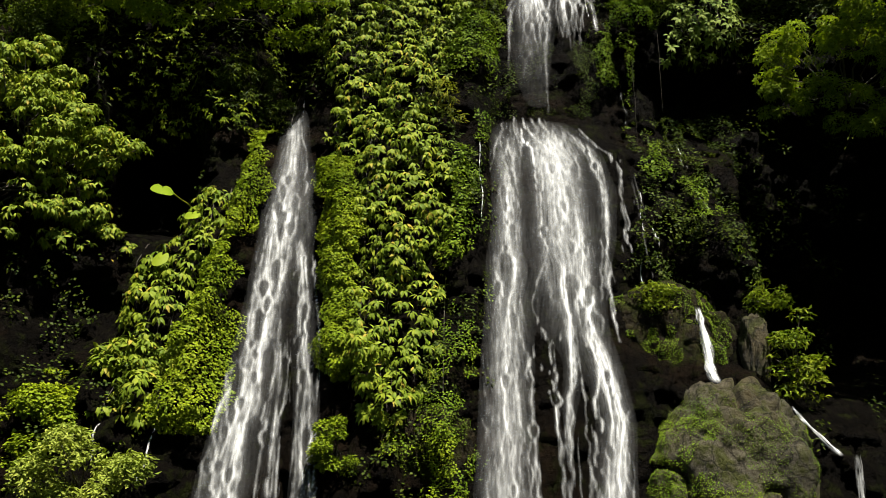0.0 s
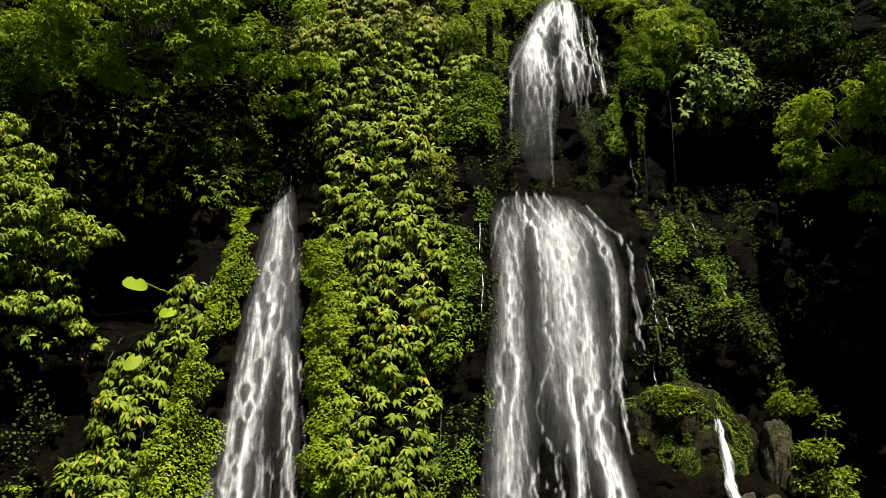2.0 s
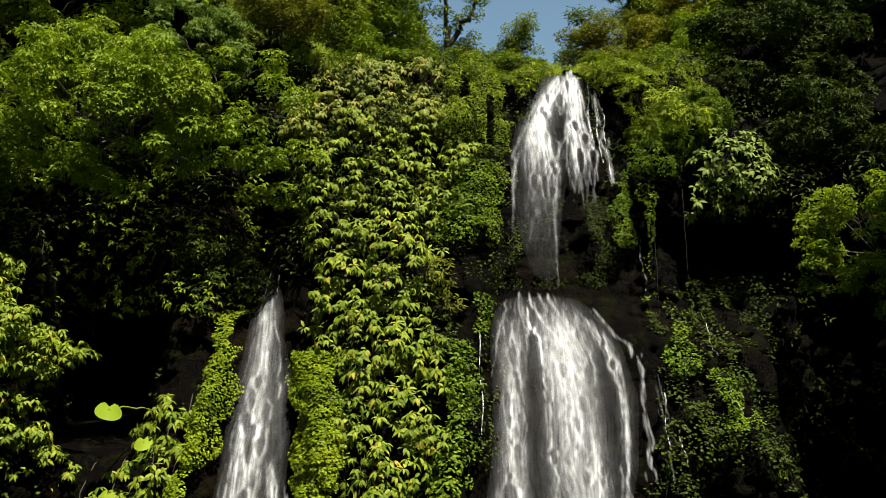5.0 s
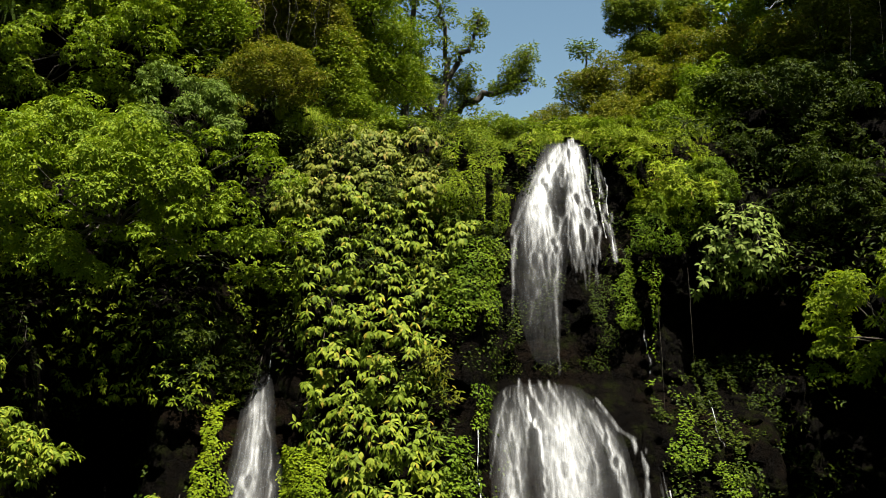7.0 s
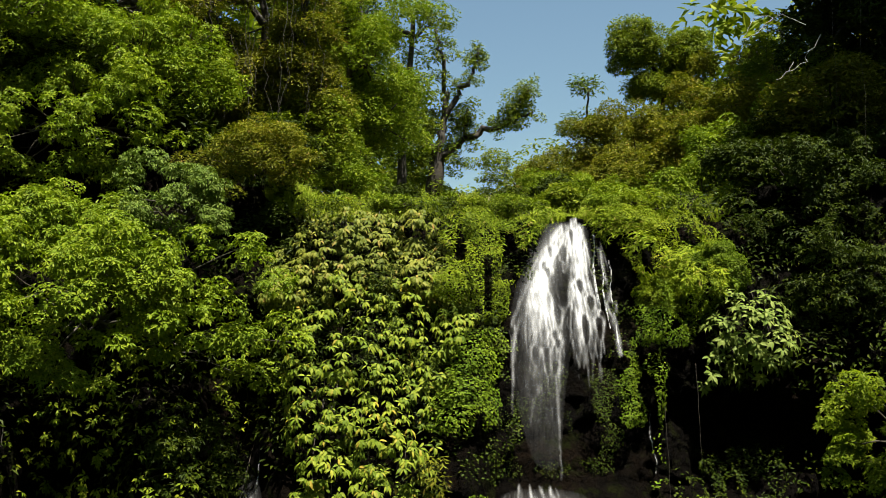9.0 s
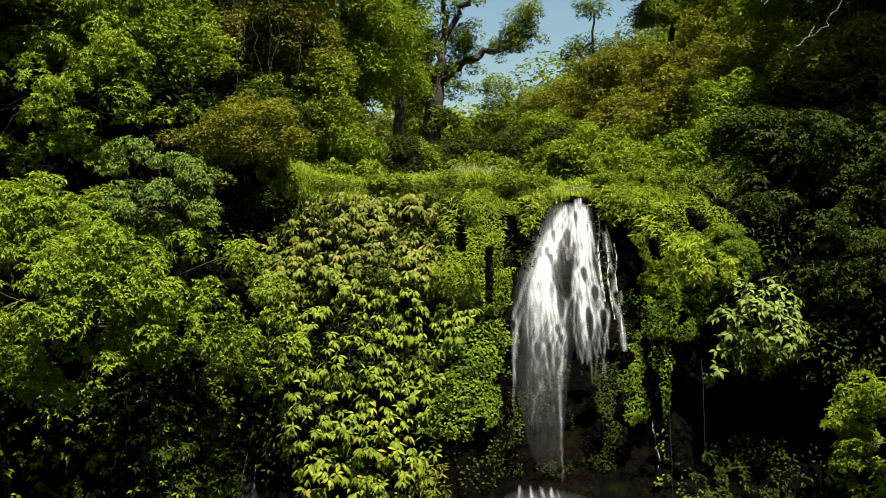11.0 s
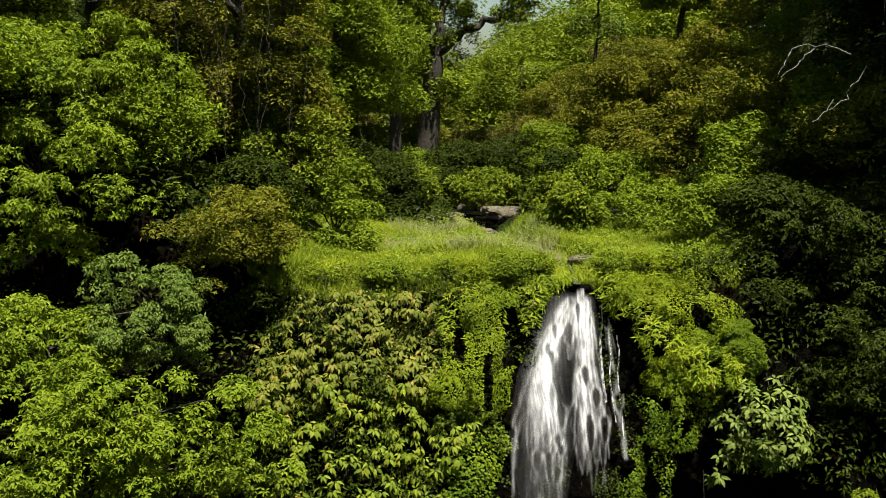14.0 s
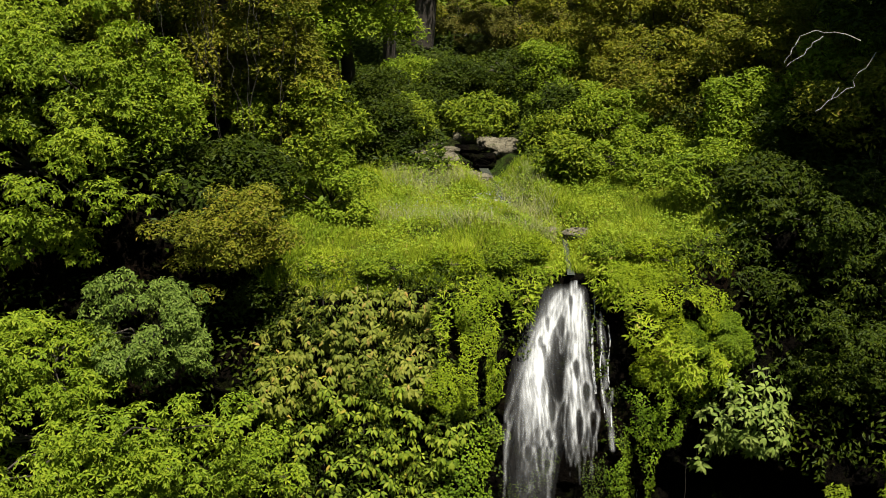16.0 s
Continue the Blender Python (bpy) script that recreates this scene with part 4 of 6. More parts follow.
def single_leaves(vine, points, normals, size, mat, count, droop):
    """Leaves of the outermost whorls, each an object on one of four shared meshes."""
    kinds = []
    for k in range(4):
        bend = BROAD[0] * np.array([1 + 0.1 * k, 1, 1])
        bend[:, 2] -= 0.06 * k * BROAD[0][:, 1] ** 2
        kinds.append(mesh_of("leaf", bend, BROAD[1], mat))
    picked = rng.choice(len(points), min(count // 5, len(points)), replace=False)
    for i in picked:
        n = Vector(normals[i])
        axis = (n + Vector((0, 0, 0.7))).normalized()
        side = axis.cross(Vector((rng.normal(), rng.normal(), rng.normal()))).normalized()
        for k in range(5):
            radial = Matrix.Rotation(k * 1.2566 + rng.normal(0, 0.2), 3, axis) @ side
            y = (radial + axis * 0.25 - Vector((0, 0, droop)) + n * 0.3).normalized()
            x = y.cross(axis).normalized()
            z = x.cross(y)
            s = size * rng.uniform(0.8, 1.15)
            at = Vector(points[i]) + n * 0.07 + radial * size * 0.1
            ob = part("leaf", kinds[(i + k) % 4], vine)
            ob.matrix_parent_inverse = Matrix()
            ob.matrix_basis = Matrix.Translation(at - vine.location) @ Matrix((x, y, z)).transposed().to_4x4() @ Matrix.Scale(s, 4)


def cliff_vine(label, mat, zk, left, right, bulge, size, per_m2, seed, whorl=5, shape=BROAD, droop=0.55, name="climbing_vine", rough=0.22, singles=150):
    p, n = on_cliff(zk, left, right, bulge, per_m2, rough, seed)
    vine = thing(name, (float(np.mean(p[:, 0])), float(cliff_y(np.mean(p[:, 0]), np.min(p[:, 2]))), float(np.min(p[:, 2]))), label, "vine")
    tagged(part("leaves", mesh_of("leaves", *sprays(p, n, size, shape, whorl, droop), mat), vine), kind="stuff")
    single_leaves(vine, p, n, size, mat, singles, droop)
    for _ in range(10):
        k = int(rng.integers(len(p)))
        z0 = min(p[k, 2] + 2.0, zk[-1] if zk[-1] > zk[0] else zk[0])
        zz = np.linspace(max(min(zk), p[k, 2] - 1.5), z0, 10)
        xx = p[k, 0] + 0.12 * lump(zz, k, 0, seed)
        part("stem", mesh_of("stem", *tube(np.stack([xx, cliff_y(xx, zz) - 0.05, zz], -1), 0.007, 5), BARK, True), vine)
    return vine


def creeper(label, mat, zk, left, right, bulge, size, per_m2, seed, shape=ROUND, rough=0.15, name="creeper_mat", gaps=-0.75, clumps=0.75, tufts=3.5, slots=()):
    p, n = on_cliff(zk, left, right, bulge, per_m2, rough, seed, 0.14, gaps, clumps, tufts, slots)
    mat_thing = thing(name, (float(np.mean(p[:, 0])), float(cliff_y(np.mean(p[:, 0]), np.min(p[:, 2]))), float(np.min(p[:, 2]))), label, "creeper")
    tagged(part("leaves", mesh_of("leaves", *scatter_leaves(p, n, size, shape, 0.7), mat), mat_thing), kind="stuff")
    return mat_thing


def lobes_on(c, r, count, lobe, flat, back=0.45):
    """Clumps set over the outside of a rounded crown."""
    c, r = np.array(c, float), np.array(r, float)
    u = unit(rng.normal(0, 1, (count * 3, 3)))
    u = u[(u[:, 1] < back) & (u[:, 2] > -0.75)][:count]
    size = lobe * rng.uniform(0.55, 1.4, len(u))
    wild = 1 + 0.38 * lump(u[:, 0] * 1.7 + c[0] * 3.1, u[:, 1] * 1.7 + c[1] * 1.7, u[:, 2] * 1.7 + c[2], 37)
    centre = c + u * np.maximum(r - size[:, None] * 0.7, 0.1) * (rng.uniform(0.7, 1.15, len(u)) * wild)[:, None]
    return centre, size, u


def crown_leaves(centre, size, size_leaf, shape, per_m2, flat=0.7, whorl=0, droop=0.35):
    pts, nor = [], []
    for q, s in zip(centre, size):
        n = int(4 * math.pi * s * s * 0.6 * per_m2)
        u = unit(rng.normal(0, 1, (n, 3)))
        u = u[u[:, 2] > -0.3 - 0.5 * rng.random(len(u))]
        wob = 1 + 0.22 * lump(u[:, 0] * 2.5 + q[0] * 7, u[:, 1] * 2.5 + q[1] * 7, u[:, 2] * 2.5, 31)
        pts.append(q + u * (s * wob * (1 - 0.3 * rng.random(len(u)) ** 2))[:, None] * np.array([1, 1, flat]))
        nor.append(unit(u * np.array([1, 1, 1 / flat])))
    p, n = np.concatenate(pts), np.concatenate(nor)
    if whorl:
        return sprays(p, n, size_leaf, shape, whorl, droop)
    return scatter_leaves(p, n, size_leaf, shape, droop)


def shrub(label, mat, c, r, root, leaf=0.14, per_m2=220, lobes=26, lobe=0.5, flat=0.66, shape=PLAIN, whorl=0, droop=0.35, name="shrub", category="shrub", back=0.45, group="", lean=0.0):
    plant = thing(name, root, label, category, group)
    centre, size, u = lobes_on(c, r, max(8, int(lobes * 1.5)), lobe * 0.74, flat, back)
    leaf, per_m2 = leaf * 0.8, per_m2 * 1.9
    centre[:, 1] += lean * (c[2] - centre[:, 2])
    # a few branches, each with the leaves that grow on it
    tips = centre[:: max(1, len(centre) // 6)][:7]
    mid = np.array(root) * 0.4 + np.array(c) * 0.6
    own = np.argmin(np.linalg.norm(centre[:, None] - tips[None], axis=2), axis=1)
    for k, q in enumerate(tips):
        limbs = [tube(bent(root, mid, 5, 0, 0.08), np.linspace(0.045, 0.028, 5), 5)]
        for e in centre[own == k][:3]:
            limbs.append(tube(bent(mid, e, 6, 0, 0.08), np.linspace(0.026, 0.006, 6), 5))
        branch = part("branch", mesh_of("branch", *merge(limbs), BARK, True), plant)
        tagged(part("foliage", mesh_of("foliage", *crown_leaves(centre[own == k], size[own == k], leaf, shape, per_m2, flat, whorl, droop), mat), branch), kind="stuff")
    return plant


def tree(label, mat, base, trunk, limbs, crowns, leaf=0.16, per_m2=170, lobe=0.6, shape=PLAIN, lobes=16, girth=0.22, name="tree", flat=0.74, back=1.1, bark=None, group=""):
    """A tapered trunk through the given points, limbs to each clump, and ragged crowns."""
    leaf, per_m2 = leaf * 0.8, per_m2 * 1.5
    plant = thing(name, base, label, "tree", group)
    path = np.array([base, *trunk], float)
    t = np.linspace(0, 1, 16)
    line = np.stack([np.interp(t, np.linspace(0, 1, len(path)), path[:, k]) for k in range(3)], -1)
    line[1:-1] += rng.normal(0, 0.04, (14, 3))
    part("trunk", mesh_of("trunk", *tube(line, np.linspace(girth, girth * 0.35, 16), 8), bark or BARK, True), plant)
    for a, b, g in limbs:
        part("limb", mesh_of("limb", *tube(bent(a, b, 10, 0, 0.06), np.linspace(g, g * 0.5, 10), 6), bark or BARK, True), plant)
    for c, r in crowns:
        q, s, _ = lobes_on(c, r, lobes, lobe, flat, back)
        start = line[np.argmin(np.linalg.norm(line - np.array(c), axis=1))]
        limb = part("limb", mesh_of("limb", *tube(bent(start, c, 8, 0, 0.08), np.linspace(girth * 0.4, 0.03, 8), 6), bark or BARK, True), plant)
        tagged(part("foliage", mesh_of("foliage", *crown_leaves(q, s, leaf, shape, per_m2, flat), mat), limb), kind="stuff")
        for e in q[::3]:
            part("twig", mesh_of("twig", *tube(bent(c, e, 6, 0, 0.1), np.linspace(0.035, 0.012, 6), 5), bark or BARK, True), limb)
    return plant


LIP_SLOTS = ((1.42, 0.16, 12.8, 13.75), (0.5, 0.1, 13.1, 13.7), (1.0, 0.08, 12.2, 13.2), (4.0, 0.1, 12.7, 13.5), (4.9, 0.12, 12.4, 13.2))
# hanging growth on the cliff between the falls
cliff_vine("dense yellow-green climbing vine with drooping broad leaves between the falls", VINE, [3.9, 4.6, 5.6, 6.6, 8.0, 9.3], [-1.25, -1.6, -1.7, -1.7, -1.85, -2.3], [-0.35, -0.1, 0.0, 0.15, 0.4, -0.05], 0.5, 0.15, 62, 101, 6, droop=1.15, rough=0.3)
cliff_vine("dense climbing vine with drooping broad leaves below the grassy lip", VINE, [9.0, 10.0, 11.0, 12.0, 13.0], [-2.0, -2.3, -2.7, -2.95, -3.0], [-0.2, -0.1, 0.3, 0.6, 0.2], 0.5, 0.145, 62, 111, 6, droop=1.15, rough=0.3)
cliff_vine("yellowing climbing vine with long drooping leaves under the grassy edge", VINE_YELLOW, [12.3, 12.9, 13.5, 14.1], [-3.2, -3.2, -2.9, -2.4], [0.3, 0.25, 0.15, 0.1], 0.45, 0.14, 80, 121, 6, droop=1.2, rough=0.28)
cliff_vine("glossy vine with drooping broad leaves over black rock", VINE, [3.5, 4.3, 5.2, 6.2, 6.9, 7.6], [-5.2, -5.4, -5.5, -5.2, -4.9, -4.6], [-4.5, -4.5, -4.25, -3.95, -3.85, -3.9], 0.5, 0.165, 50, 131, 6, droop=1.1, rough=0.3)
# Filler leaves whose dark colour paints the shade between the vine whorls.
creeper("leaves underneath the vine curtain, darkened to stand for shade", SHRUB_DARK_SHADE, [3.9, 5.0, 6.5, 8.0, 9.5, 11, 12.5, 13.6], [-1.2, -1.9, -2.0, -2.1, -2.5, -2.9, -3.0, -2.9], [-0.3, -0.05, 0.15, 0.4, 0.0, 0.3, 0.5, 0.3], 0.1, 0.1, 200, 283, shape=PLAIN, rough=0.3)
creeper("bright small-leaved creeper along the wet gully edge", MOSS, [4.1, 5.0, 5.8, 7.0, 8.3], [-2.0, -2.2, -2.28, -2.38, -2.42], [-1.3, -1.2, -1.3, -1.4, -1.6], 0.55, 0.052, 3200, 141, gaps=-2.0, rough=0.1)
creeper("bright yellow-green small-leaved creeper beside the narrow fall", MOSS, [3.3, 4.0, 4.8, 5.5, 6.2, 6.8, 7.9, 9.0], [-4.25, -4.5, -4.55, -4.15, -3.98, -3.85, -3.75, -3.6], [-3.5, -3.55, -3.58, -3.5, -3.45, -3.45, -3.28, -3.25], 0.6, 0.052, 3200, 151, gaps=-2.0, rough=0.1)
creeper("deep green small-leaved creeper on the column's flank", MOSS_DEEP, [6.0, 6.8, 7.6, 8.5], [-0.1, 0.05, 0.15, 0.1], [0.2, 0.55, 0.6, 0.4], 0.45, 0.07, 1100, 161)
creeper("lush green creeper hanging from the lip", MOSS, [11.9, 12.6, 13.3, 14.2], [0.2, 0.2, 0.2, 0.2], [1.3, 1.6, 1.9, 2.32], 0.45, 0.036, 3400, 171, rough=0.35, gaps=-0.4, clumps=1.2, tufts=2.4, slots=LIP_SLOTS)
creeper("deep green creeper beside the upper fall", MOSS_DEEP, [10.2, 11.0, 11.9], [0.0, 0.2, 0.4], [0.9, 1.05, 1.2], 0.4, 0.06, 1300, 181)
creeper("small cushion of green creeper on the rock", MOSS_DEEP, [10.3, 10.6, 10.9], [0.7, 0.6, 0.75], [1.05, 1.2, 1.1], 0.3, 0.05, 1700, 185)
creeper("sparse creeper over dark wet rock beside the broad fall", MOSS_DEEP, [2.4, 4.0, 5.5, 7.5, 9.3], [-0.6, -0.2, 0.1, 0.4, 0.0], [0.55, 0.6, 0.7, 0.75, 1.0], 0.2, 0.045, 1400, 191, rough=0.35, gaps=0.25)
creeper("lush bright creeper over the shoulder of the lip", MOSS, [12.2, 12.7, 13.2, 13.8, 14.3], [4.2, 3.9, 3.5, 3.3, 3.05], [5.2, 5.7, 5.6, 5.2, 5.0], 0.5, 0.034, 3400, 201, rough=0.4, gaps=-0.35, clumps=1.2, tufts=2.4, slots=LIP_SLOTS)
creeper("feathery bright grass hanging under the lip", GRASS, [12.7, 13.3, 13.8, 14.25], [0.3, 0.2, 0.2, 0.2], [1.4, 1.75, 2.1, 2.4], 0.5, 0.13, 1100, 173, shape=NARROW, rough=0.35, gaps=-0.3, name="hanging_grass", slots=LIP_SLOTS)
creeper("feathery bright grass over the shoulder of the lip", GRASS, [12.5, 13.0, 13.6, 14.3], [4.0, 3.6, 3.3, 3.0], [5.3, 5.4, 5.2, 5.0], 0.55, 0.13, 1100, 203, shape=NARROW, rough=0.4, gaps=-0.25, name="hanging_grass", slots=LIP_SLOTS)
shrub("rounded green mound of tiny leaves on the shoulder", MOSS_DEEP, (5.15, 22.2, 13.0), (0.75, 0.5, 0.5), (5.2, 22.6, 12.9), 0.042, 2000, 20, 0.34, shape=ROUND, name="creeper_mound")
shrub("leafy green mound beside the lip", MOSS, (3.9, 22.9, 13.95), (0.6, 0.45, 0.3), (3.9, 23.2, 13.9), 0.042, 1900, 14, 0.26, shape=ROUND, name="creeper_mound")
shrub("bright creeper mound below the lip", MOSS, (4.3, 22.0, 12.6), (0.5, 0.4, 0.45), (4.4, 22.4, 12.5), 0.042, 1900, 12, 0.26, shape=ROUND, name="creeper_mound")
creeper("green creeper with dry stalks on the shoulder", MOSS_DEEP, [11.6, 12.2, 12.8], [3.6, 3.7, 3.8], [4.6, 5.3, 5.5], 0.55, 0.065, 1600, 205, rough=0.5, shape=PLAIN, gaps=-0.35, clumps=1.7, tufts=2.4)
creeper("hanging cushion of moss beside the upper fall", MOSS_DEEP, [10.2, 10.7, 11.5], [3.2, 3.2, 3.25], [3.5, 3.65, 3.65], 0.3, 0.042, 2600, 211)
creeper("hanging rope of small-leaved creeper", MOSS_DEEP, [9.6, 10.4, 11.2, 12.3], [3.85, 3.75, 3.75, 3.7], [4.0, 4.1, 4.2, 4.2], 0.35, 0.05, 1600, 215)
creeper("mixed dark creeper and ferns over black rock", SHRUB_DARK_SHADE, [5.0, 6.2, 7.5, 8.5, 9.5], [3.7, 3.7, 3.9, 3.8, 3.5], [5.9, 5.7, 5.6, 5.3, 5.2], 0.3, 0.055, 1100, 221, rough=0.4, gaps=0.4)
creeper("yellow-green tufts over dark rock", MOSS_DEEP, [5.2, 6.2, 7.2, 8.0], [4.9, 4.8, 4.7, 4.6], [5.7, 5.5, 5.4, 5.0], 0.35, 0.05, 1500, 225, rough=0.45, gaps=0.3)
creeper("green clump of creeper on the ledge", MOSS_DEEP, [7.9, 8.6, 9.3], [3.8, 3.75, 3.8], [4.5, 4.6, 4.4], 0.4, 0.05, 1200, 231, gaps=0.2)
creeper("mossy tufts at the foot of the column", MOSS, [2.0, 2.8, 3.7], [-1.0, -0.9, -0.7], [0.3, 0.35, 0.3], 0.25, 0.045, 1400, 235, rough=0.4, gaps=0.2)
cliff_vine("pale broad-leaved plant overhanging a dark hollow", FERN_PALE, [10.9, 11.4, 12.0, 12.6], [4.6, 4.8, 4.9, 5.1], [5.5, 6.5, 6.6, 6.2], 0.45, 0.165, 40, 241, name="broad_leaved_plant")
cliff_vine("small vine clump with drooping leaves over bare rock", VINE, [3.5, 3.9, 4.3], [-1.2, -1.3, -1.1], [-0.6, -0.5, -0.5], 0.35, 0.155, 55, 245)
creeper("golden grassy tuft on a damp ledge", SHRUB_YELLOW, [9.0, 9.4, 9.9], [0.1, -0.1, -0.2], [0.55, 0.35, 0.15], 0.3, 0.14, 500, 249, shape=NARROW)

# Filler creepers; the shade in the gaps is put into their leaf colour.
creeper("creeper behind the shrubs and in the gully, coloured dark for shade", SHRUB_DARK_SHADE, [8.8, 10, 11.5, 13, 14.2], [-8.6, -8.6, -8.6, -8.6, -8.6], [-3.4, -2.5, -2.6, -2.6, -2.2], 0.1, 0.13, 130, 251, shape=PLAIN, rough=0.3)
creeper("creeper filling the gaps under the lip, coloured dark for shade", SHRUB_DARK_SHADE, [11.0, 12.0, 13.2, 14.4], [-3.0, -3.1, -3.1, -3.0], [0.9, 1.1, 1.5, 2.3], 0.15, 0.085, 520, 255, shape=PLAIN, rough=0.25, slots=LIP_SLOTS)
# On the right wall the leaf colour itself carries part of the shade.
creeper("dark creeper on the shaded wall", SHRUB_DARK_SHADE, [10.8, 12, 13, 14.6], [5.0, 5.0, 4.6, 4.2], [8.8, 8.8, 8.8, 8.8], 0.15, 0.13, 170, 259, shape=PLAIN, rough=0.35)
creeper("sparse dark creeper low on the shaded wall", SHRUB_DARK_SHADE, [3.0, 6.0, 9.0, 10.5], [5.6, 5.9, 6.0, 6.2], [8.6, 8.6, 8.6, 8.6], 0.15, 0.11, 130, 263, shape=PLAIN, rough=0.35, gaps=0.3)

# Thin growth over the rock, its leaf colour darkened to read as shade.
creeper("fine dark moss and ferns over wet rock beside the broad fall", SHRUB_DARK_SHADE, [5.3, 6.0, 7.0, 8.0, 9.3], [3.1, 3.3, 3.6, 3.5, 3.4], [5.8, 5.6, 5.5, 5.4, 5.2], 0.1, 0.07, 420, 267, rough=0.3, gaps=-0.05)
creeper("fine dark moss over the wet rock rib", SHRUB_DARK_SHADE, [1.0, 3.0, 5.0, 7.0, 10.2], [-1.6, -1.2, -0.2, 0.1, -0.2], [0.6, 0.7, 0.8, 0.9, 1.3], 0.08, 0.06, 420, 271, rough=0.25, gaps=-0.25)
creeper("fine dark moss in the gully and under the overhang", SHRUB_DARK_SHADE, [1.0, 3.0, 5.0, 7.0, 9.2], [-7.8, -7.8, -7.8, -7.8, -7.8], [-4.0, -3.9, -3.9, -3.6, -3.3], 0.08, 0.07, 200, 275, rough=0.25, gaps=0.35)
creeper("dark green moss beside the upper fall", SHRUB_DARK_SHADE, [9.4, 10.2, 11.2], [2.5, 2.5, 2.75], [3.4, 3.3, 3.3], 0.12, 0.034, 1300, 279, gaps=0.2)

creeper("fine dark moss on the rock beside the upper fall", SHRUB_DARK_SHADE, [9.3, 10.5, 12.0, 13.6], [0.7, 0.8, 1.0, 1.3], [1.3, 1.35, 1.6, 2.2], 0.06, 0.055, 700, 287, gaps=-0.4)
creeper("thin dark moss on black rock beside the lip", SHRUB_DARK_SHADE, [11.4, 12.4, 13.2, 14.0], [3.0, 3.05, 3.0, 2.9], [3.6, 3.6, 3.5, 3.3], 0.05, 0.05, 400, 291, gaps=0.0)

creeper("thin dark moss on the wet rock behind the upper fall", SHRUB_DARK_SHADE, [9.4, 10.0, 10.7, 11.3], [1.15, 1.15, 1.3, 2.0], [2.6, 2.6, 2.8, 3.0], 0.02, 0.026, 900, 295, gaps=0.1, clumps=0.05, rough=0.03)

creeper("low ferns along the shaded ledge", SHRUB_DARK_SHADE, [8.7, 9.2, 9.75], [4.3, 4.3, 4.5], [6.2, 6.2, 6.2], 0.12, 0.085, 900, 297, shape=PLAIN, gaps=0.15)
creeper("dark small-leaved creeper at the mouth of the hollow", SHRUB_DARK_SHADE, [5.0, 5.6, 7.0, 9.0, 9.8], [5.4, 5.3, 5.1, 4.9, 4.6], [6.6, 6.6, 6.6, 6.6, 6.4], 0.06, 0.08, 420, 299, shape=PLAIN, gaps=0.05, clumps=0.4)
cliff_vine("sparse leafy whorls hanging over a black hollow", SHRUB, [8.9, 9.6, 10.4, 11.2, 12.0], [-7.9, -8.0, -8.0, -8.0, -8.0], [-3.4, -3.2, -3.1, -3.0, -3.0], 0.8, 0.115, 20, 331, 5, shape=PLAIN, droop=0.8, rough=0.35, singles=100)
# shrubs on the left flank
shrub("large overhanging shrub with glossy green leaves", SHRUB_GREEN, (-5.6, 19.95, 12.15), (2.85, 2.0, 1.5), (-5.6, 21.2, 11.8), 0.125, 42, 78, 0.46, whorl=5, droop=0.6, name="overhanging_shrub", lean=0.5)
shrub("broad-leaved vine mound with drooping leaves", VINE, (-7.5, 18.2, 7.85), (1.7, 1.25, 2.35), (-7.6, 19.0, 7.3), 0.165, 26, 70, 0.36, shape=BROAD, whorl=6, droop=1.0, name="vine_mound")
shrub("rounded blue-green shrub with drooping leaf clusters", SHRUB_BLUE, (-4.4, 20.8, 13.9), (1.0, 1.0, 1.15), (-4.4, 21.8, 13.5), 0.1, 95, 52, 0.25, whorl=4, droop=0.8, name="blue_green_shrub")
shrub("green shrub with tiered leaves", SHRUB_GREEN, (-6.3, 20.6, 13.5), (1.4, 1.2, 1.0), (-6.3, 21.8, 13.2), 0.125, 50, 28, 0.38, whorl=5, droop=0.6)
shrub("tall green shrub with layered leaves", SHRUB_GREEN, (-7.0, 23.0, 15.6), (2.0, 1.6, 1.8), (-7.0, 23.8, 16.4), 0.12, 50, 46, 0.42, whorl=5, droop=0.6)
shrub("yellow-green shrub with fine dry twigs", SHRUB_YELLOW, (-3.5, 22.4, 15.0), (1.25, 1.1, 1.0), (-3.5, 22.9, 14.8), 0.1, 340, 28, 0.36)
shrub("bright green shrub high on the slope", SHRUB_GREEN, (-8.0, 24.4, 18.0), (1.5, 1.2, 1.1), (-8.0, 24.9, 17.4), 0.12, 55, 40, 0.42, whorl=5, droop=0.6)
shrub("green shrub on the upper slope", SHRUB_GREEN, (-6.2, 23.9, 17.2), (1.7, 1.4, 1.5), (-6.2, 24.3, 16.4), 0.12, 50, 36, 0.4, whorl=5, droop=0.6)
shrub("bright green leafy shrub at the meadow's edge", LIME, (-1.95, 25.2, 14.75), (0.95, 0.8, 0.8), (-2.0, 25.4, 14.3), 0.13, 300, 20, 0.3)
shrub("green shrub among the trees", SHRUB, (-2.9, 25.9, 15.9), (1.3, 1.1, 1.3), (-2.9, 26.2, 14.7), 0.13, 230, 30, 0.38)
shrub("low green shrub filling the gully", SHRUB_DARK_SHADE, (-3.1, 22.6, 13.5), (0.8, 0.7, 0.9), (-3.1, 23.2, 13.9), 0.13, 220, 18, 0.34)
shrub("dark shrub high on the shaded wall", SHRUB_DARK_SHADE, (9.8, 21.7, 12.3), (1.3, 1.0, 1.9), (9.8, 22.4, 12.0), 0.13, 150, 30, 0.4, name="shaded_shrub")
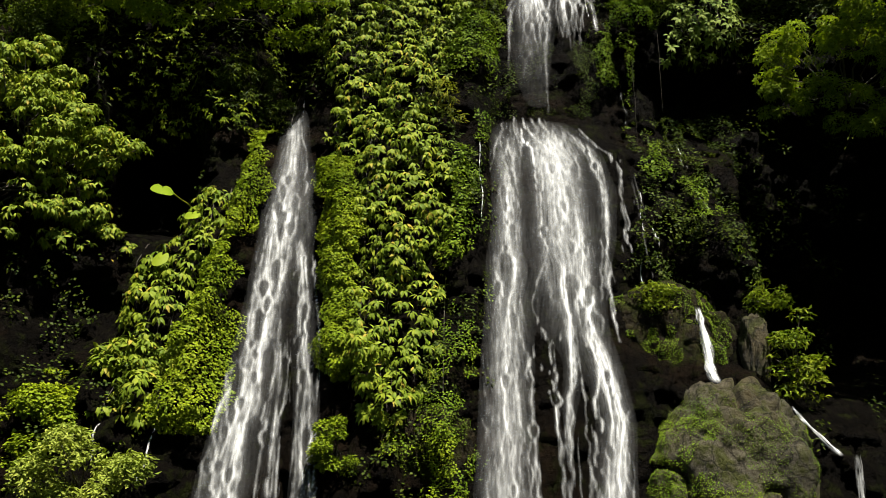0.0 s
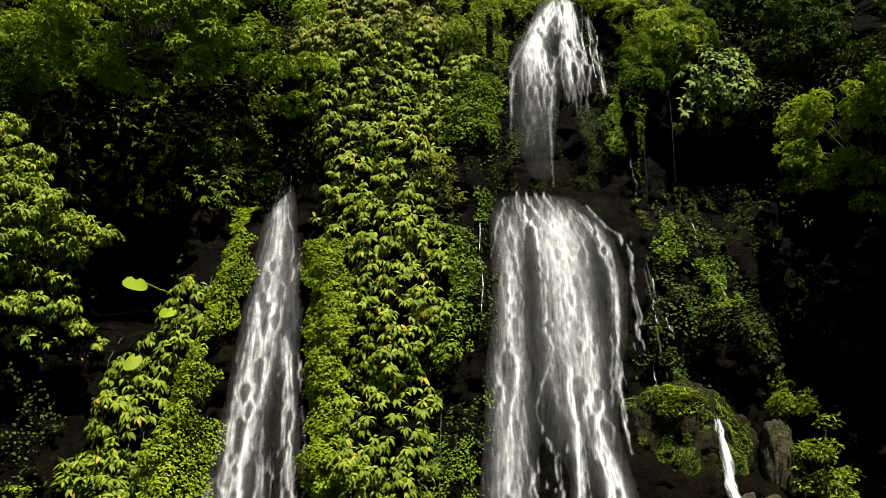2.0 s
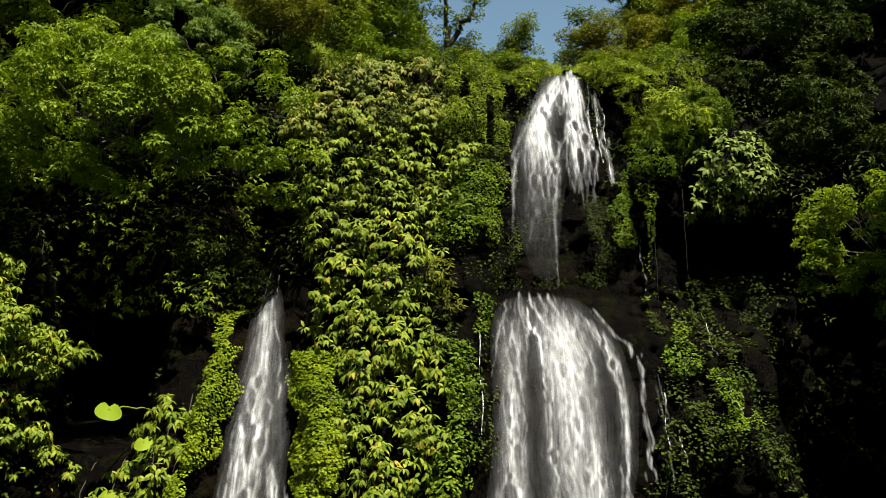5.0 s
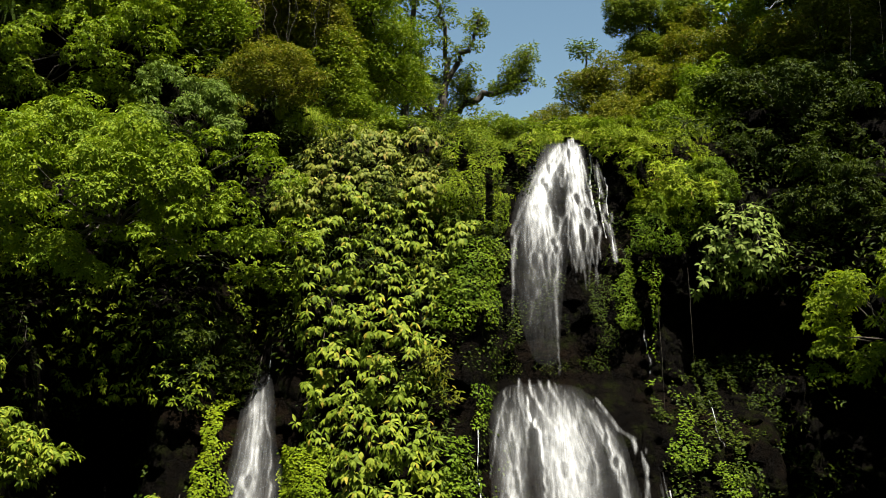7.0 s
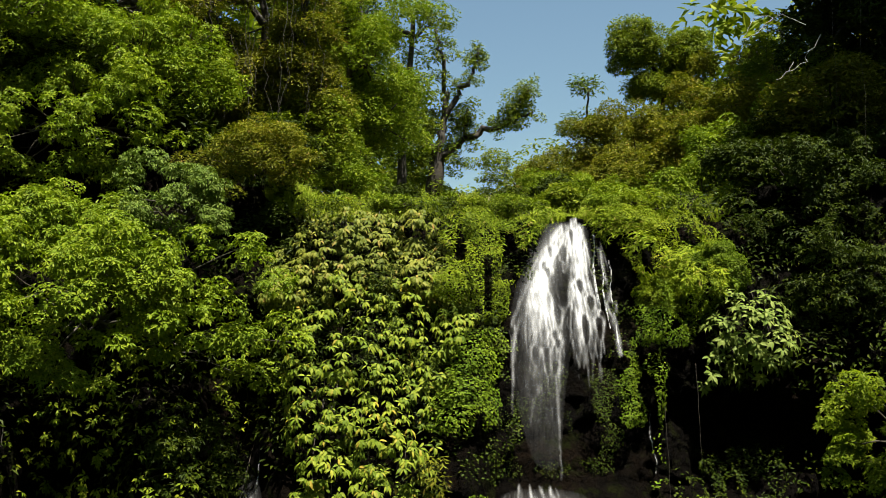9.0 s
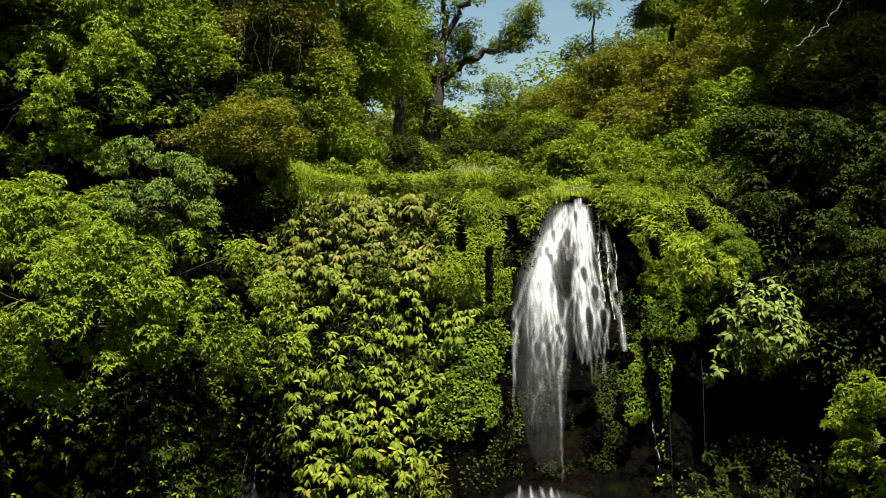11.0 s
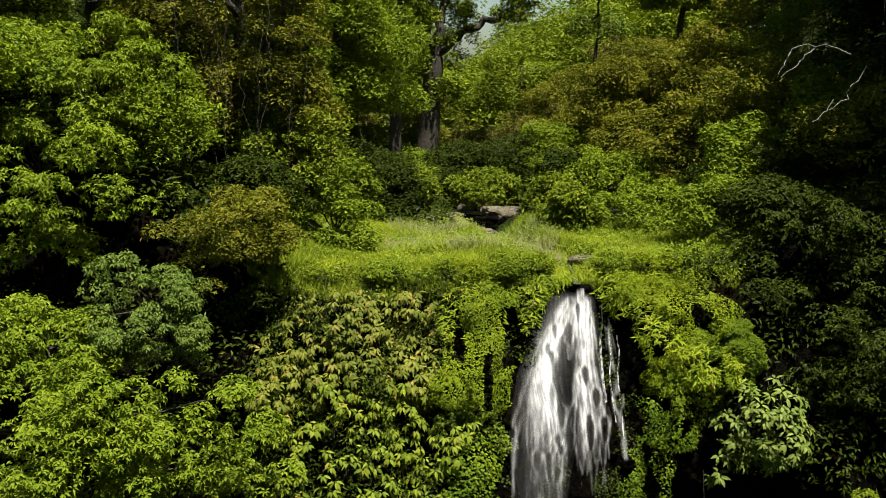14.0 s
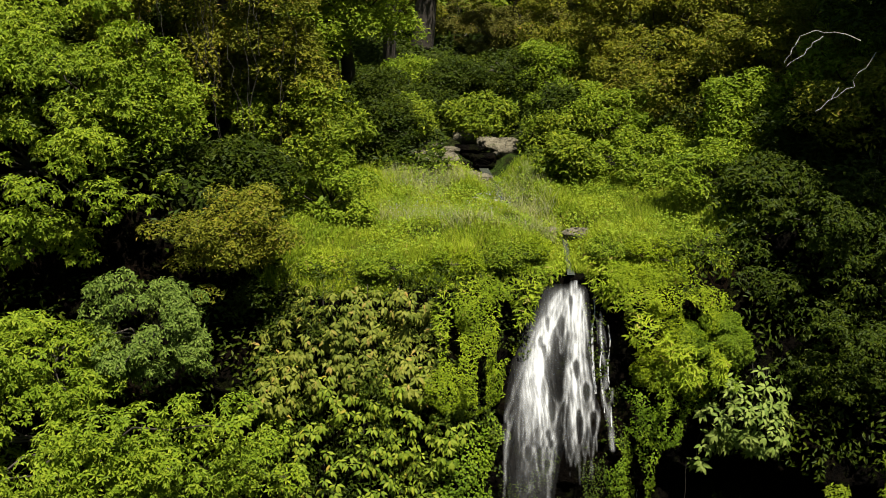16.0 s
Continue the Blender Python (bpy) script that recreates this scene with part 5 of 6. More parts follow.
shrub("dark shrub high on the shoulder of the cliff", SHRUB_DARK_SHADE, (-9.2, 21.2, 13.4), (1.3, 1.0, 1.5), (-9.2, 21.8, 13.2), 0.13, 150, 28, 0.4)
shrub("dark shrub on the rock shoulder", SHRUB_DARK_SHADE, (-8.6, 19.8, 10.4), (1.3, 1.2, 1.7), (-8.6, 20.6, 10.2), 0.13, 150, 26, 0.38)
shrub("dark shrub on the gully side", SHRUB_DARK_SHADE, (-3.9, 20.3, 9.7), (0.8, 0.9, 1.2), (-3.9, 21.0, 9.5), 0.12, 34, 18, 0.34, whorl=5, droop=0.6)
shrub("bright mossy mound of small leaves", MOSS, (-6.3, 16.6, 3.2), (1.25, 1.0, 1.0), (-6.3, 17.0, 2.6), 0.085, 650, 24, 0.4, shape=ROUND, name="moss_mound")
shrub("pale young shrub with broad leaves at the foot of the cliff", PALE, (-5.05, 14.6, 2.45), (1.05, 0.8, 0.95), (-5.05, 15.2, 0.2), 0.13, 300, 26, 0.34, name="pale_shrub")
shrub("vine clump with drooping broad leaves", VINE, (-4.95, 16.7, 4.1), (0.7, 0.5, 0.7), (-4.95, 17.2, 3.8), 0.23, 40, 12, 0.3, shape=BROAD, whorl=5, droop=0.55, name="vine_mound")
shrub("small rounded fern cushion", MOSS, (-1.6, 15.35, 3.0), (0.33, 0.35, 0.5), (-1.6, 15.7, 2.5), 0.09, 900, 9, 0.2, name="fern_cushion", shape=PLAIN)

# right flank
def boulder_moss(label, mat, rock, stone, count, size, where, seed, least=0.0):
    """A growth of small leaves lying on a stone."""
    local = np.random.default_rng(seed)
    u = unit(local.normal(0, 1, (count, 3)))
    u = u[(u[:, 1] < 0.2) & where(u) & (lump(u[:, 0] * 4, u[:, 1] * 4, u[:, 2] * 4, seed) + 0.5 * lump(u[:, 0] * 9, u[:, 1] * 9, u[:, 2] * 9, seed + 1) > least)]
    r = np.array(stone[1])
    p = stone_skin(u, *stone) - np.array([0, 0.01, 0])
    tagged(part("moss", mesh_of("moss", *scatter_leaves(p, unit(u / r), size, ROUND, 0.5), mat), rock, label), kind="stuff")


boulder_moss("yellow-green moss creeping over the grey boulder", MOSS_DEEP, big_stone, BIG, 90000, 0.026, lambda u: u[:, 0] < 0.35 - 0.7 * u[:, 2], 401, -0.15)
boulder_moss("olive moss in patches on the brown rock", MOSS_DEEP, foot_stone, FOOT, 26000, 0.024, lambda u: u[:, 2] > -0.9, 409)
boulder_moss("olive moss on the ochre rock face", MOSS_DEEP, face_stone, FACE, 60000, 0.024, lambda u: u[:, 2] > -0.8, 411, 0.05)
boulder_moss("thin olive moss in the boulder's hollows", MOSS_DEEP, big_stone, BIG, 60000, 0.022, lambda u: u[:, 2] < 0.93, 405, -0.15)
shrub("leafy shrub beside the boulder in half shade", SHRUB, (6.05, 17.3, 4.3), (0.5, 0.45, 0.9), (6.1, 17.8, 3.9), 0.13, 170, 14, 0.26)
shrub("yellow-green tuft of leaves above the pillar", MOSS, (5.75, 17.9, 5.5), (0.4, 0.35, 0.35), (5.75, 18.2, 5.3), 0.11, 300, 9, 0.2, shape=NARROW)
shrub("leafy tuft on the brown rock face", SHRUB, (3.75, 17.8, 5.5), (0.45, 0.35, 0.35), (3.75, 18.0, 5.3), 0.1, 300, 10, 0.2)
shrub("feathery bright green shrub leaning out of the cliff", LIME_LIT, (8.3, 20.2, 9.95), (1.95, 1.4, 1.55), (8.6, 21.5, 9.7), 0.12, 62, 90, 0.3, flat=0.72, name="leaning_shrub", whorl=5, droop=0.45)
# Deep shade on these shrubs is partly put into the darkened leaf colour.
shrub("dark leafy shrub in deep shade", SHRUB_DARK_SHADE, (7.6, 22.3, 12.5), (1.4, 1.1, 1.6), (8.0, 22.9, 12.2), 0.12, 42, 36, 0.42, whorl=5, droop=0.6, name="shaded_shrub")
shrub("dark green shrub in shade above the cliff", SHRUB_DARK_SHADE, (7.4, 23.2, 14.6), (1.5, 1.2, 1.2), (7.6, 23.8, 14.6), 0.12, 42, 34, 0.42, whorl=5, droop=0.6, name="shaded_shrub")
shrub("green shrub on the bank", SHRUB_GREEN, (4.9, 27.8, 14.7), (1.7, 1.2, 0.8), (4.9, 27.9, 14.3), 0.13, 260, 36, 0.3)
shrub("low green scrub beside the stream", SHRUB_GREEN, (4.0, 29.8, 15.1), (1.3, 1.1, 1.1), (4.0, 30.1, 14.3), 0.13, 260, 28, 0.36)
shrub("green scrub on the bank", LIME, (6.0, 25.7, 14.9), (1.2, 1.1, 0.8), (6.0, 26.0, 14.6), 0.13, 220, 24, 0.36)
shrub("yellow-green thicket on the upper bank", SHRUB_YELLOW, (5.9, 32.4, 16.7), (1.9, 1.6, 2.0), (5.9, 32.8, 14.7), 0.14, 230, 44, 0.48)
shrub("yellow-green thicket with dry stems", SHRUB_YELLOW, (4.3, 35.4, 16.0), (1.7, 1.5, 1.7), (4.3, 35.8, 14.5), 0.13, 260, 40, 0.46)
tree("low tree with dark foliage arching over the stream", SHRUB_DARK_SHADE, (3.3, 31.4, 14.8), [(3.1, 32.3, 15.4), (2.4, 33.0, 15.6)], [], [((2.0, 33.4, 15.6), (1.4, 1.4, 0.5)), ((0.7, 33.3, 15.4), (1.0, 1.1, 0.5))], 0.14, 190, 0.4, lobes=22, girth=0.14)
shrub("brownish grassy thicket over the stream", OLIVE, (2.3, 42.8, 14.6), (1.6, 1.2, 1.2), (2.3, 43.2, 14.2), 0.16, 260, 30, 0.44, shape=NARROW)
shrub("yellow-green thicket on the high bank", SHRUB_YELLOW, (7.7, 28.2, 16.4), (1.7, 1.5, 1.9), (7.9, 28.6, 15.4), 0.14, 190, 40, 0.46)
shrub("dark green shrub over the stream", SHRUB_DARK_SHADE, (-1.2, 29.9, 15.0), (1.0, 0.9, 0.85), (-1.1, 29.7, 14.4), 0.13, 230, 26, 0.4)
shrub("green thicket behind the stream", SHRUB_DARK_SHADE, (0.0, 32.4, 14.8), (1.2, 1.0, 0.75), (0.6, 33.8, 14.3), 0.14, 210, 26, 0.42)
shrub("yellowish thicket on the upper bank", SHRUB_YELLOW, (7.4, 35.5, 17.4), (1.9, 1.6, 1.6), (7.2, 36.0, 15.2), 0.14, 230, 44, 0.48)

for lx, ly, lw, lh, lm in ((-1.9, 22.9, 0.5, 0.22, GRASS), (-0.7, 22.7, 0.55, 0.2, LIME), (0.5, 22.8, 0.5, 0.24, MOSS), (1.5, 23.2, 0.42, 0.26, LIME), (3.35, 23.3, 0.4, 0.28, LIME), (4.1, 23.2, 0.55, 0.3, MOSS), (5.0, 23.4, 0.6, 0.32, LIME), (2.05, 23.5, 0.25, 0.2, MOSS)):
    shrub("low leafy clump at the edge of the cliff", lm, (lx, ly, 14.2 + lh * 0.4), (lw, 0.4, lh), (lx, ly + 0.1, 14.1), 0.085, 520, 14, 0.17, name="edge_clump", group="clumps along the cliff edge")

# trees behind the lip
tree("vine-draped tree with yellow-brown hanging foliage", SHRUB_YELLOW, (-4.2, 26.6, 15.8), [(-4.1, 26.6, 18), (-3.9, 26.5, 21.5)], [((-4, 26.5, 19), (-5.4, 26, 21), 0.09)],
     [((-5.2, 25.6, 19.2), (1.1, 1.0, 1.9)), ((-3.0, 25.8, 18.6), (0.9, 0.9, 2.0)), ((-4.1, 26.4, 21.6), (1.8, 1.5, 1.4)), ((-4.3, 25.9, 17.3), (1.0, 0.8, 1.3)), ((-5.9, 25.8, 17.6), (0.8, 0.8, 1.2)), ((-2.6, 26.0, 16.8), (0.7, 0.7, 1.3))], 0.12, 250, 0.36, lobes=44, girth=0.16, name="draped_tree")
tree("leafy green tree on the slope", SHRUB_GREEN, (-2.2, 31.6, 14.6), [(-2.1, 31.5, 17), (-2.2, 31.5, 21)], [], [((-2.0, 31.0, 17.4), (1.7, 1.4, 1.9)), ((-2.6, 31.4, 20.6), (2.0, 1.7, 2.0))], 0.15, 190, 0.5, lobes=30)
tree("leafy light green tree with a shaded foot", SHRUB_GREEN, (-2.3, 30.2, 14.6), [(-2.3, 30.2, 17), (-2.4, 30.1, 20)], [], [((-2.7, 29.7, 17.4), (1.2, 1.0, 1.1)), ((-1.9, 30.0, 19.0), (1.1, 1.0, 1.2)), ((-3.2, 30.0, 20.6), (1.3, 1.0, 1.3))], 0.14, 200, 0.36, lobes=30)
tree("tall yellow-green tree on the slope", SHRUB_GREEN, (-7.4, 27.5, 18.0), [(-7.3, 27.5, 20), (-7.4, 27.4, 23)], [], [((-7.6, 26.9, 19.6), (2.0, 1.6, 1.8)), ((-6.9, 27.4, 22.4), (2.3, 1.8, 1.8))], 0.15, 190, 0.5, lobes=30)
tree("tall yellowish tree with drooping foliage", SHRUB_YELLOW, (-4.6, 32.0, 16.5), [(-4.5, 32, 20), (-4.6, 32, 25)], [], [((-4.6, 31.4, 20.6), (2.4, 1.7, 2.4)), ((-4.9, 31.8, 24.0), (2.4, 1.9, 2.0))], 0.16, 180, 0.55, lobes=34)
tree("airy tall tree with thin foliage", SHRUB_GREEN, (-1.4, 38.5, 14.8), [(-1.3, 38.5, 18), (-0.9, 38.4, 23)], [], [((-1.6, 38, 19.4), (1.5, 1.3, 1.8)), ((-0.8, 38.2, 22.2), (1.6, 1.3, 1.6)), ((-2.8, 38.3, 22.6), (1.6, 1.3, 2))], 0.17, 120, 0.45, lobes=18)
def gnarled_tree():
    plant = thing("gnarled_tree", (-0.45, 42.0, 14.6), "gnarled mossy tree with crooked spreading limbs", "tree")
    main = bent((-0.45, 42, 14.6), (-0.1, 42, 18.35), 10, 0, 0.03)
    part("trunk", mesh_of("trunk", *tube(main, np.linspace(0.42, 0.3, 10), 8), BARK, True), plant)
    runs = [((0.25, 40, 17.3), (1.2, 39.9, 18.35), 0.17), ((1.2, 39.9, 18.35), (2.5, 39.7, 18.75), 0.13), ((2.5, 39.7, 18.75), (3.0, 39.7, 19.7), 0.08), ((2.5, 39.7, 18.75), (3.5, 39.6, 19.3), 0.07),
            ((3.0, 39.7, 19.7), (3.4, 39.6, 20.2), 0.05), ((0.25, 40, 17.3), (0.55, 40, 19.2), 0.18), ((0.55, 40, 19.2), (1.5, 39.9, 20.9), 0.11), ((0.55, 40, 19.2), (0.5, 40, 21.2), 0.11),
            ((0.5, 40, 21.2), (0.2, 40, 22.7), 0.07), ((1.5, 39.9, 20.9), (1.7, 39.9, 22.0), 0.06), ((0.3, 40, 17.6), (-0.8, 39.9, 19.4), 0.13), ((-0.8, 39.9, 19.4), (-1.2, 39.9, 21.2), 0.08),
            ((-0.8, 39.9, 19.4), (-0.3, 39.9, 20.8), 0.07), ((1.2, 39.9, 18.35), (1.3, 39.9, 19.5), 0.07)]
    runs = [[np.array(((q[0] - 0.25) * 1.14 - 0.1, q[1] + 2.0, q[2] + 0.95)) for q in (a, e)] + [g * 1.25] for a, e, g in runs]
    cs, ss = [], []
    for a, e, g in runs:
        path = bent(a, e, 9, 0, 0.09)
        part("limb", mesh_of("limb", *tube(path, np.linspace(g, g * 0.6, 9), 6), BARK, True), plant)
        for k in range(int(8 + 10 * (g < 0.12))):
            q = path[int(rng.integers(2, 9))] + rng.normal(0, 0.22 if g < 0.12 else 0.3, 3)
            cs.append(q)
            ss.append(rng.uniform(0.12, 0.3))
    for _ in range(120):
        cs.append(np.array([rng.normal(-0.5, 0.9), 42.3 + rng.normal(0, 0.3), rng.uniform(16.4, 20.4)]))
        ss.append(rng.uniform(0.2, 0.4))
    tagged(part("crown", mesh_of("crown", *crown_leaves(cs, ss, 0.13, PLAIN, 260, 0.9), SHRUB), plant), kind="stuff")


gnarled_tree()
tree("slender tree with palm-like tufts", VINE_COOL, (5.3, 40.0, 15.2), [(5.4, 40, 18), (5.5, 40, 20.8)], [], [((5.5, 40, 20.8), (0.7, 0.6, 0.55)), ((5.1, 40, 19.5), (0.8, 0.7, 0.7)), ((5.9, 40, 19.2), (0.6, 0.6, 0.6))], 0.28, 44, 0.32, NARROW, 12, 0.09, name="slender_tree")
tree("tall tree with twin rounded crowns against the sky", SHRUB, (7.7, 37.2, 15.4), [(7.6, 37.2, 18), (7.7, 37.2, 20.4)], [], [((6.85, 37.2, 21.5), (0.95, 0.8, 1.15)), ((8.5, 37.2, 21.2), (0.95, 0.8, 1.2)), ((7.5, 37.2, 20.1), (1.3, 0.9, 0.6))], 0.14, 190, 0.4, lobes=60, girth=0.2, name="round_crowned_tree")
tree("green tree beyond the stream", SHRUB, (2.9, 41.0, 14.8), [(2.9, 41, 16), (3, 41, 18)], [], [((2.9, 40.8, 17.2), (1.7, 1.4, 1.5))], 0.17, 150, 0.45, lobes=26)
# The crowns near 22 m are added out of view to shade the right bank.
tree("tall dark tree in shade with hanging vines", SHRUB_DARK_SHADE, (11.0, 27.0, 16.5), [(11, 26.9, 19), (10.8, 26.5, 24)], [((10.8, 26.6, 21), (7.6, 25.0, 21.5), 0.1)],
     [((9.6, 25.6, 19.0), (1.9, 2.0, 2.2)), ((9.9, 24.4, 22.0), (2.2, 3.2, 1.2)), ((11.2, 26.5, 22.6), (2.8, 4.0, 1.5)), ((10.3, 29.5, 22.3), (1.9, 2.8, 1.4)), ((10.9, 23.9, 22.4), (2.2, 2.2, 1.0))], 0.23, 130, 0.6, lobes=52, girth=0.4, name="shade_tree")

# Added tree, never in view; its crowns cast shade on the right wall.
tree("added tree out of view that shades the right wall", SHRUB_DARK_SHADE, (10.6, 16.8, 4.6), [(10.6, 16.8, 9), (10.5, 16.8, 14.5)], [], [((9.5, 17.4, 14.0), (2.0, 1.9, 1.3)), ((10.6, 16.6, 11.0), (1.6, 1.8, 1.6))], 0.19, 130, 0.55, lobes=40, girth=0.3)
# Added tree; its crown stays above the view and only casts shade.
tree("added tall tree whose crown, out of view, shades the bank", SHRUB_YELLOW, (12.0, 34.5, 16.2), [(11.9, 34.4, 20), (11.2, 33.8, 23.5)], [((11.5, 34, 21.5), (10.2, 33, 22.8), 0.07)], [((10.6, 33.3, 24.2), (2.0, 2.2, 1.0)), ((12.2, 35, 23.5), (2.2, 2.0, 1.2))], 0.18, 130, 0.5, lobes=22, girth=0.26)
tree("pale-limbed tree with thin airy leaves", SHRUB, (11.8, 36.0, 16.0), [(11.7, 36, 19), (11.2, 35.6, 21.5)], [((11.5, 35.8, 20.0), (10.4, 35.2, 20.6), 0.06), ((10.4, 35.2, 20.6), (9.7, 35.0, 20.2), 0.03)],
     [((9.7, 35.0, 19.9), (0.4, 0.4, 0.4)), ((10.4, 35.2, 20.9), (0.6, 0.5, 0.5)), ((11.2, 35.5, 21.6), (0.9, 0.8, 0.8))], 0.2, 95, 0.22, lobes=14, girth=0.16, bark=BARK_PALE)

# undergrowth that clothes the slopes
def thicket(spots, mats, seed):
    local = np.random.default_rng(seed)
    names = {SHRUB: "green", SHRUB_GREEN: "light green", SHRUB_DARK_SHADE: "dark green", SHRUB_YELLOW: "yellow-green", OLIVE: "olive"}
    for x, y, h, r in spots:
        mat = mats[int(local.integers(len(mats)))]
        z = float(plateau_z(np.array(x), np.array(y)))
        shrub("dense " + names[mat] + " undergrowth on the wooded slope", mat, (x, y, z + h * 0.5), (r, r * 0.85, h * 0.6), (x, y + 0.2, z - 0.1), float(local.uniform(0.12, 0.16)), 170, int(14 * r + 8 * h), 0.42, name="undergrowth", group="undergrowth on the slopes")


thicket([(-8.6, 22.5, 2.0, 1.6), (-8.8, 25.2, 2.6, 1.7), (-5.0, 24.0, 1.6, 1.2), (-8.0, 30.0, 3.0, 2.0), (-6.3, 29.0, 2.6, 1.6), (-4.8, 28.3, 2.6, 1.5), (-3.4, 28.2, 2.4, 1.3), (-5.9, 26.4, 2.2, 1.3),
         (-2.4, 28.4, 1.8, 1.0), (-3.6, 33.5, 3.4, 1.8), (-6.5, 34.0, 3.5, 2.0), (-3.3, 24.2, 1.3, 0.9), (-0.6, 35.5, 1.1, 1.0)], [SHRUB_DARK_SHADE, SHRUB, OLIVE, SHRUB_GREEN, SHRUB_DARK_SHADE], 5)
thicket([(3.4, 32.5, 2.2, 1.2), (4.9, 31.0, 2.2, 1.2), (6.6, 29.2, 2.4, 1.3), (6.9, 27.0, 1.8, 1.1), (8.8, 26.2, 2.2, 1.4), (8.6, 24.6, 1.8, 1.3), (9.4, 31.0, 3.4, 1.8), (7.9, 32.0, 3.4, 1.7),
         (6.0, 38.5, 2.6, 1.9), (8.6, 38.5, 3.0, 2.0), (3.7, 38.5, 2.2, 1.6), (10.5, 35.0, 3.6, 2.0), (4.5, 42.5, 2.4, 1.9), (7.4, 43.5, 2.8, 2.0), (1.3, 45.5, 1.6, 1.8), (-1.6, 44.5, 3.0, 2.0)], [SHRUB_YELLOW, SHRUB_GREEN, SHRUB_YELLOW, OLIVE], 6)
thicket([(3.1, 27.6, 1.1, 0.6), (3.1, 29.9, 1.6, 0.8), (1.3, 31.6, 1.3, 1.0), (-0.6, 30.3, 1.3, 0.8), (3.1, 29.3, 1.2, 0.8), (0.2, 33.2, 0.9, 1.1), (1.3, 36.5, 1.1, 1.2), (-1.4, 33.4, 1.3, 1.0)], [SHRUB_DARK_SHADE, SHRUB], 8)
thicket([(6.4, 24.2, 0.9, 0.9), (7.6, 25.4, 1.4, 1.1)], [SHRUB_DARK_SHADE], 7)


# far woods that close the place; those on the unseen bank cut sky light
def woods(x0, x1, y0, y1, count, seed, land, low=5, high=11, leaf=0.8, many=4):
    local = np.random.default_rng(seed)
    cs, ss = [], []
    for _ in range(count):
        x, y = local.uniform(x0, x1), local.uniform(y0, y1)
        h = local.uniform(low, high)
        base = float(land(np.array(x), np.array(y)))
        for _ in range(12):
            cs.append(np.array([x + local.normal(0, 1.6), y + local.normal(0, 1.6), base + h * local.uniform(0.3, 1)]))
            ss.append(local.uniform(0.8, 1.5))
    return crown_leaves(cs, ss, leaf, PLAIN, many, 0.75)


far = merge([woods(-45, -10, 26, 70, 90, 1, plateau_z, leaf=1.0, many=2.6), woods(14, 50, 28, 70, 90, 2, plateau_z, leaf=1.0, many=2.6), woods(-24, -3, 48, 80, 40, 3, plateau_z, leaf=0.4, many=16), woods(-3, 30, 72, 95, 50, 6, plateau_z, 2, 4, 0.4, 14), woods(-2, 20, 48, 66, 56, 8, plateau_z, 2, 4, 0.3, 26), woods(-55, 55, -60, -22, 220, 4, unseen_bank, leaf=1.3, many=1.6)])
tagged(new("far_woods", mesh_of("far_woods", *far, SHRUB)), "distant mixed woodland around the valley", "woods", kind="stuff")


# ---- meadow on the plateau ----
def grass(name, label, mat, n, xr, yr, tall, where, seed, wide=0.12):
    local = np.random.default_rng(seed)
    x, y = local.uniform(*xr, n), local.uniform(*yr, n)
    keep = where(x, y) & (y > cliff_y(x, np.full_like(x, LIP_Z)) - 0.05)
    x, y = x[keep], y[keep]
    z = plateau_z(x, y) - 0.03
    p = np.stack([x, y, z], -1)
    way = np.stack([local.normal(0, 0.35, len(x)), local.normal(-0.15, 0.35, len(x)), np.ones(len(x))], -1)
    up = np.stack([local.normal(0, 1, len(x)), -np.ones(len(x)), 0.3 + 0 * x], -1)
    size = tall * local.uniform(0.5, 1.3, len(x)) * (1 + 0.5 * lump(x * 1.2, y * 1.2, 0, seed))
    shape = (np.array([(-wide / 2, 0, 0), (wide / 2, 0, 0), (-wide / 3, 0.55, 0.02), (wide / 3, 0.55, 0.02), (0, 1, -0.18)]), np.array([(0, 1, 3), (0, 3, 2), (2, 3, 4)]))
    ob = new(name, mesh_of(name, *leaves(p, way, up, size, shape), mat))
    return tagged(ob, label, "grass", kind="stuff")


def off_stream(x, y):
    return (np.abs(x - stream_x(y)) > 0.03 + 0.9 * smooth(28.2, 29.0, y))


grass("meadow_grass", "lush bright green grass on the plateau above the falls", GRASS, 150000, (-3.2, 6.2), (21.5, 29.4), 0.15, off_stream, 301, 0.055)
grass("seeding_grass", "greyish seeding grass in the middle of the meadow", GRASS_GREY, 8500, (-1.2, 2.6), (24.2, 28.6), 0.27, lambda x, y: off_stream(x, y) & (lump(x * 0.9, y * 0.9, 0, 77) > 0.05) & (np.abs(x - 0.9) < 1.9), 302, 0.035)
grass("lip_grass", "long bright grass hanging over the cliff edge", GRASS, 22000, (-2.8, 5.6), (21.5, 23.2), 0.26, off_stream, 303, 0.05)


def herbs(name, label, mat, n, xr, yr, size, seed):
    """Low broad-leaved weeds among the grass."""
    local = np.random.default_rng(seed)
    x, y = local.uniform(*xr, n), local.uniform(*yr, n)
    keep = off_stream(x, y) & (y > cliff_y(x, np.full_like(x, LIP_Z)) - 0.1) & (lump(x * 1.4, y * 1.4, 0, seed) > -0.35)
    x, y = x[keep], y[keep]
    z = plateau_z(x, y) + local.uniform(0.03, 0.17, len(x)) * (1 + lump(x * 1.4, y * 1.4, 0, seed))
    p = np.stack([x, y, z], -1)
    ob = new(name, mesh_of(name, *scatter_leaves(p, np.tile([0, -0.2, 1.0], (len(x), 1)), size, ROUND, 0.1), mat))
    return tagged(ob, label, "weeds", kind="stuff")


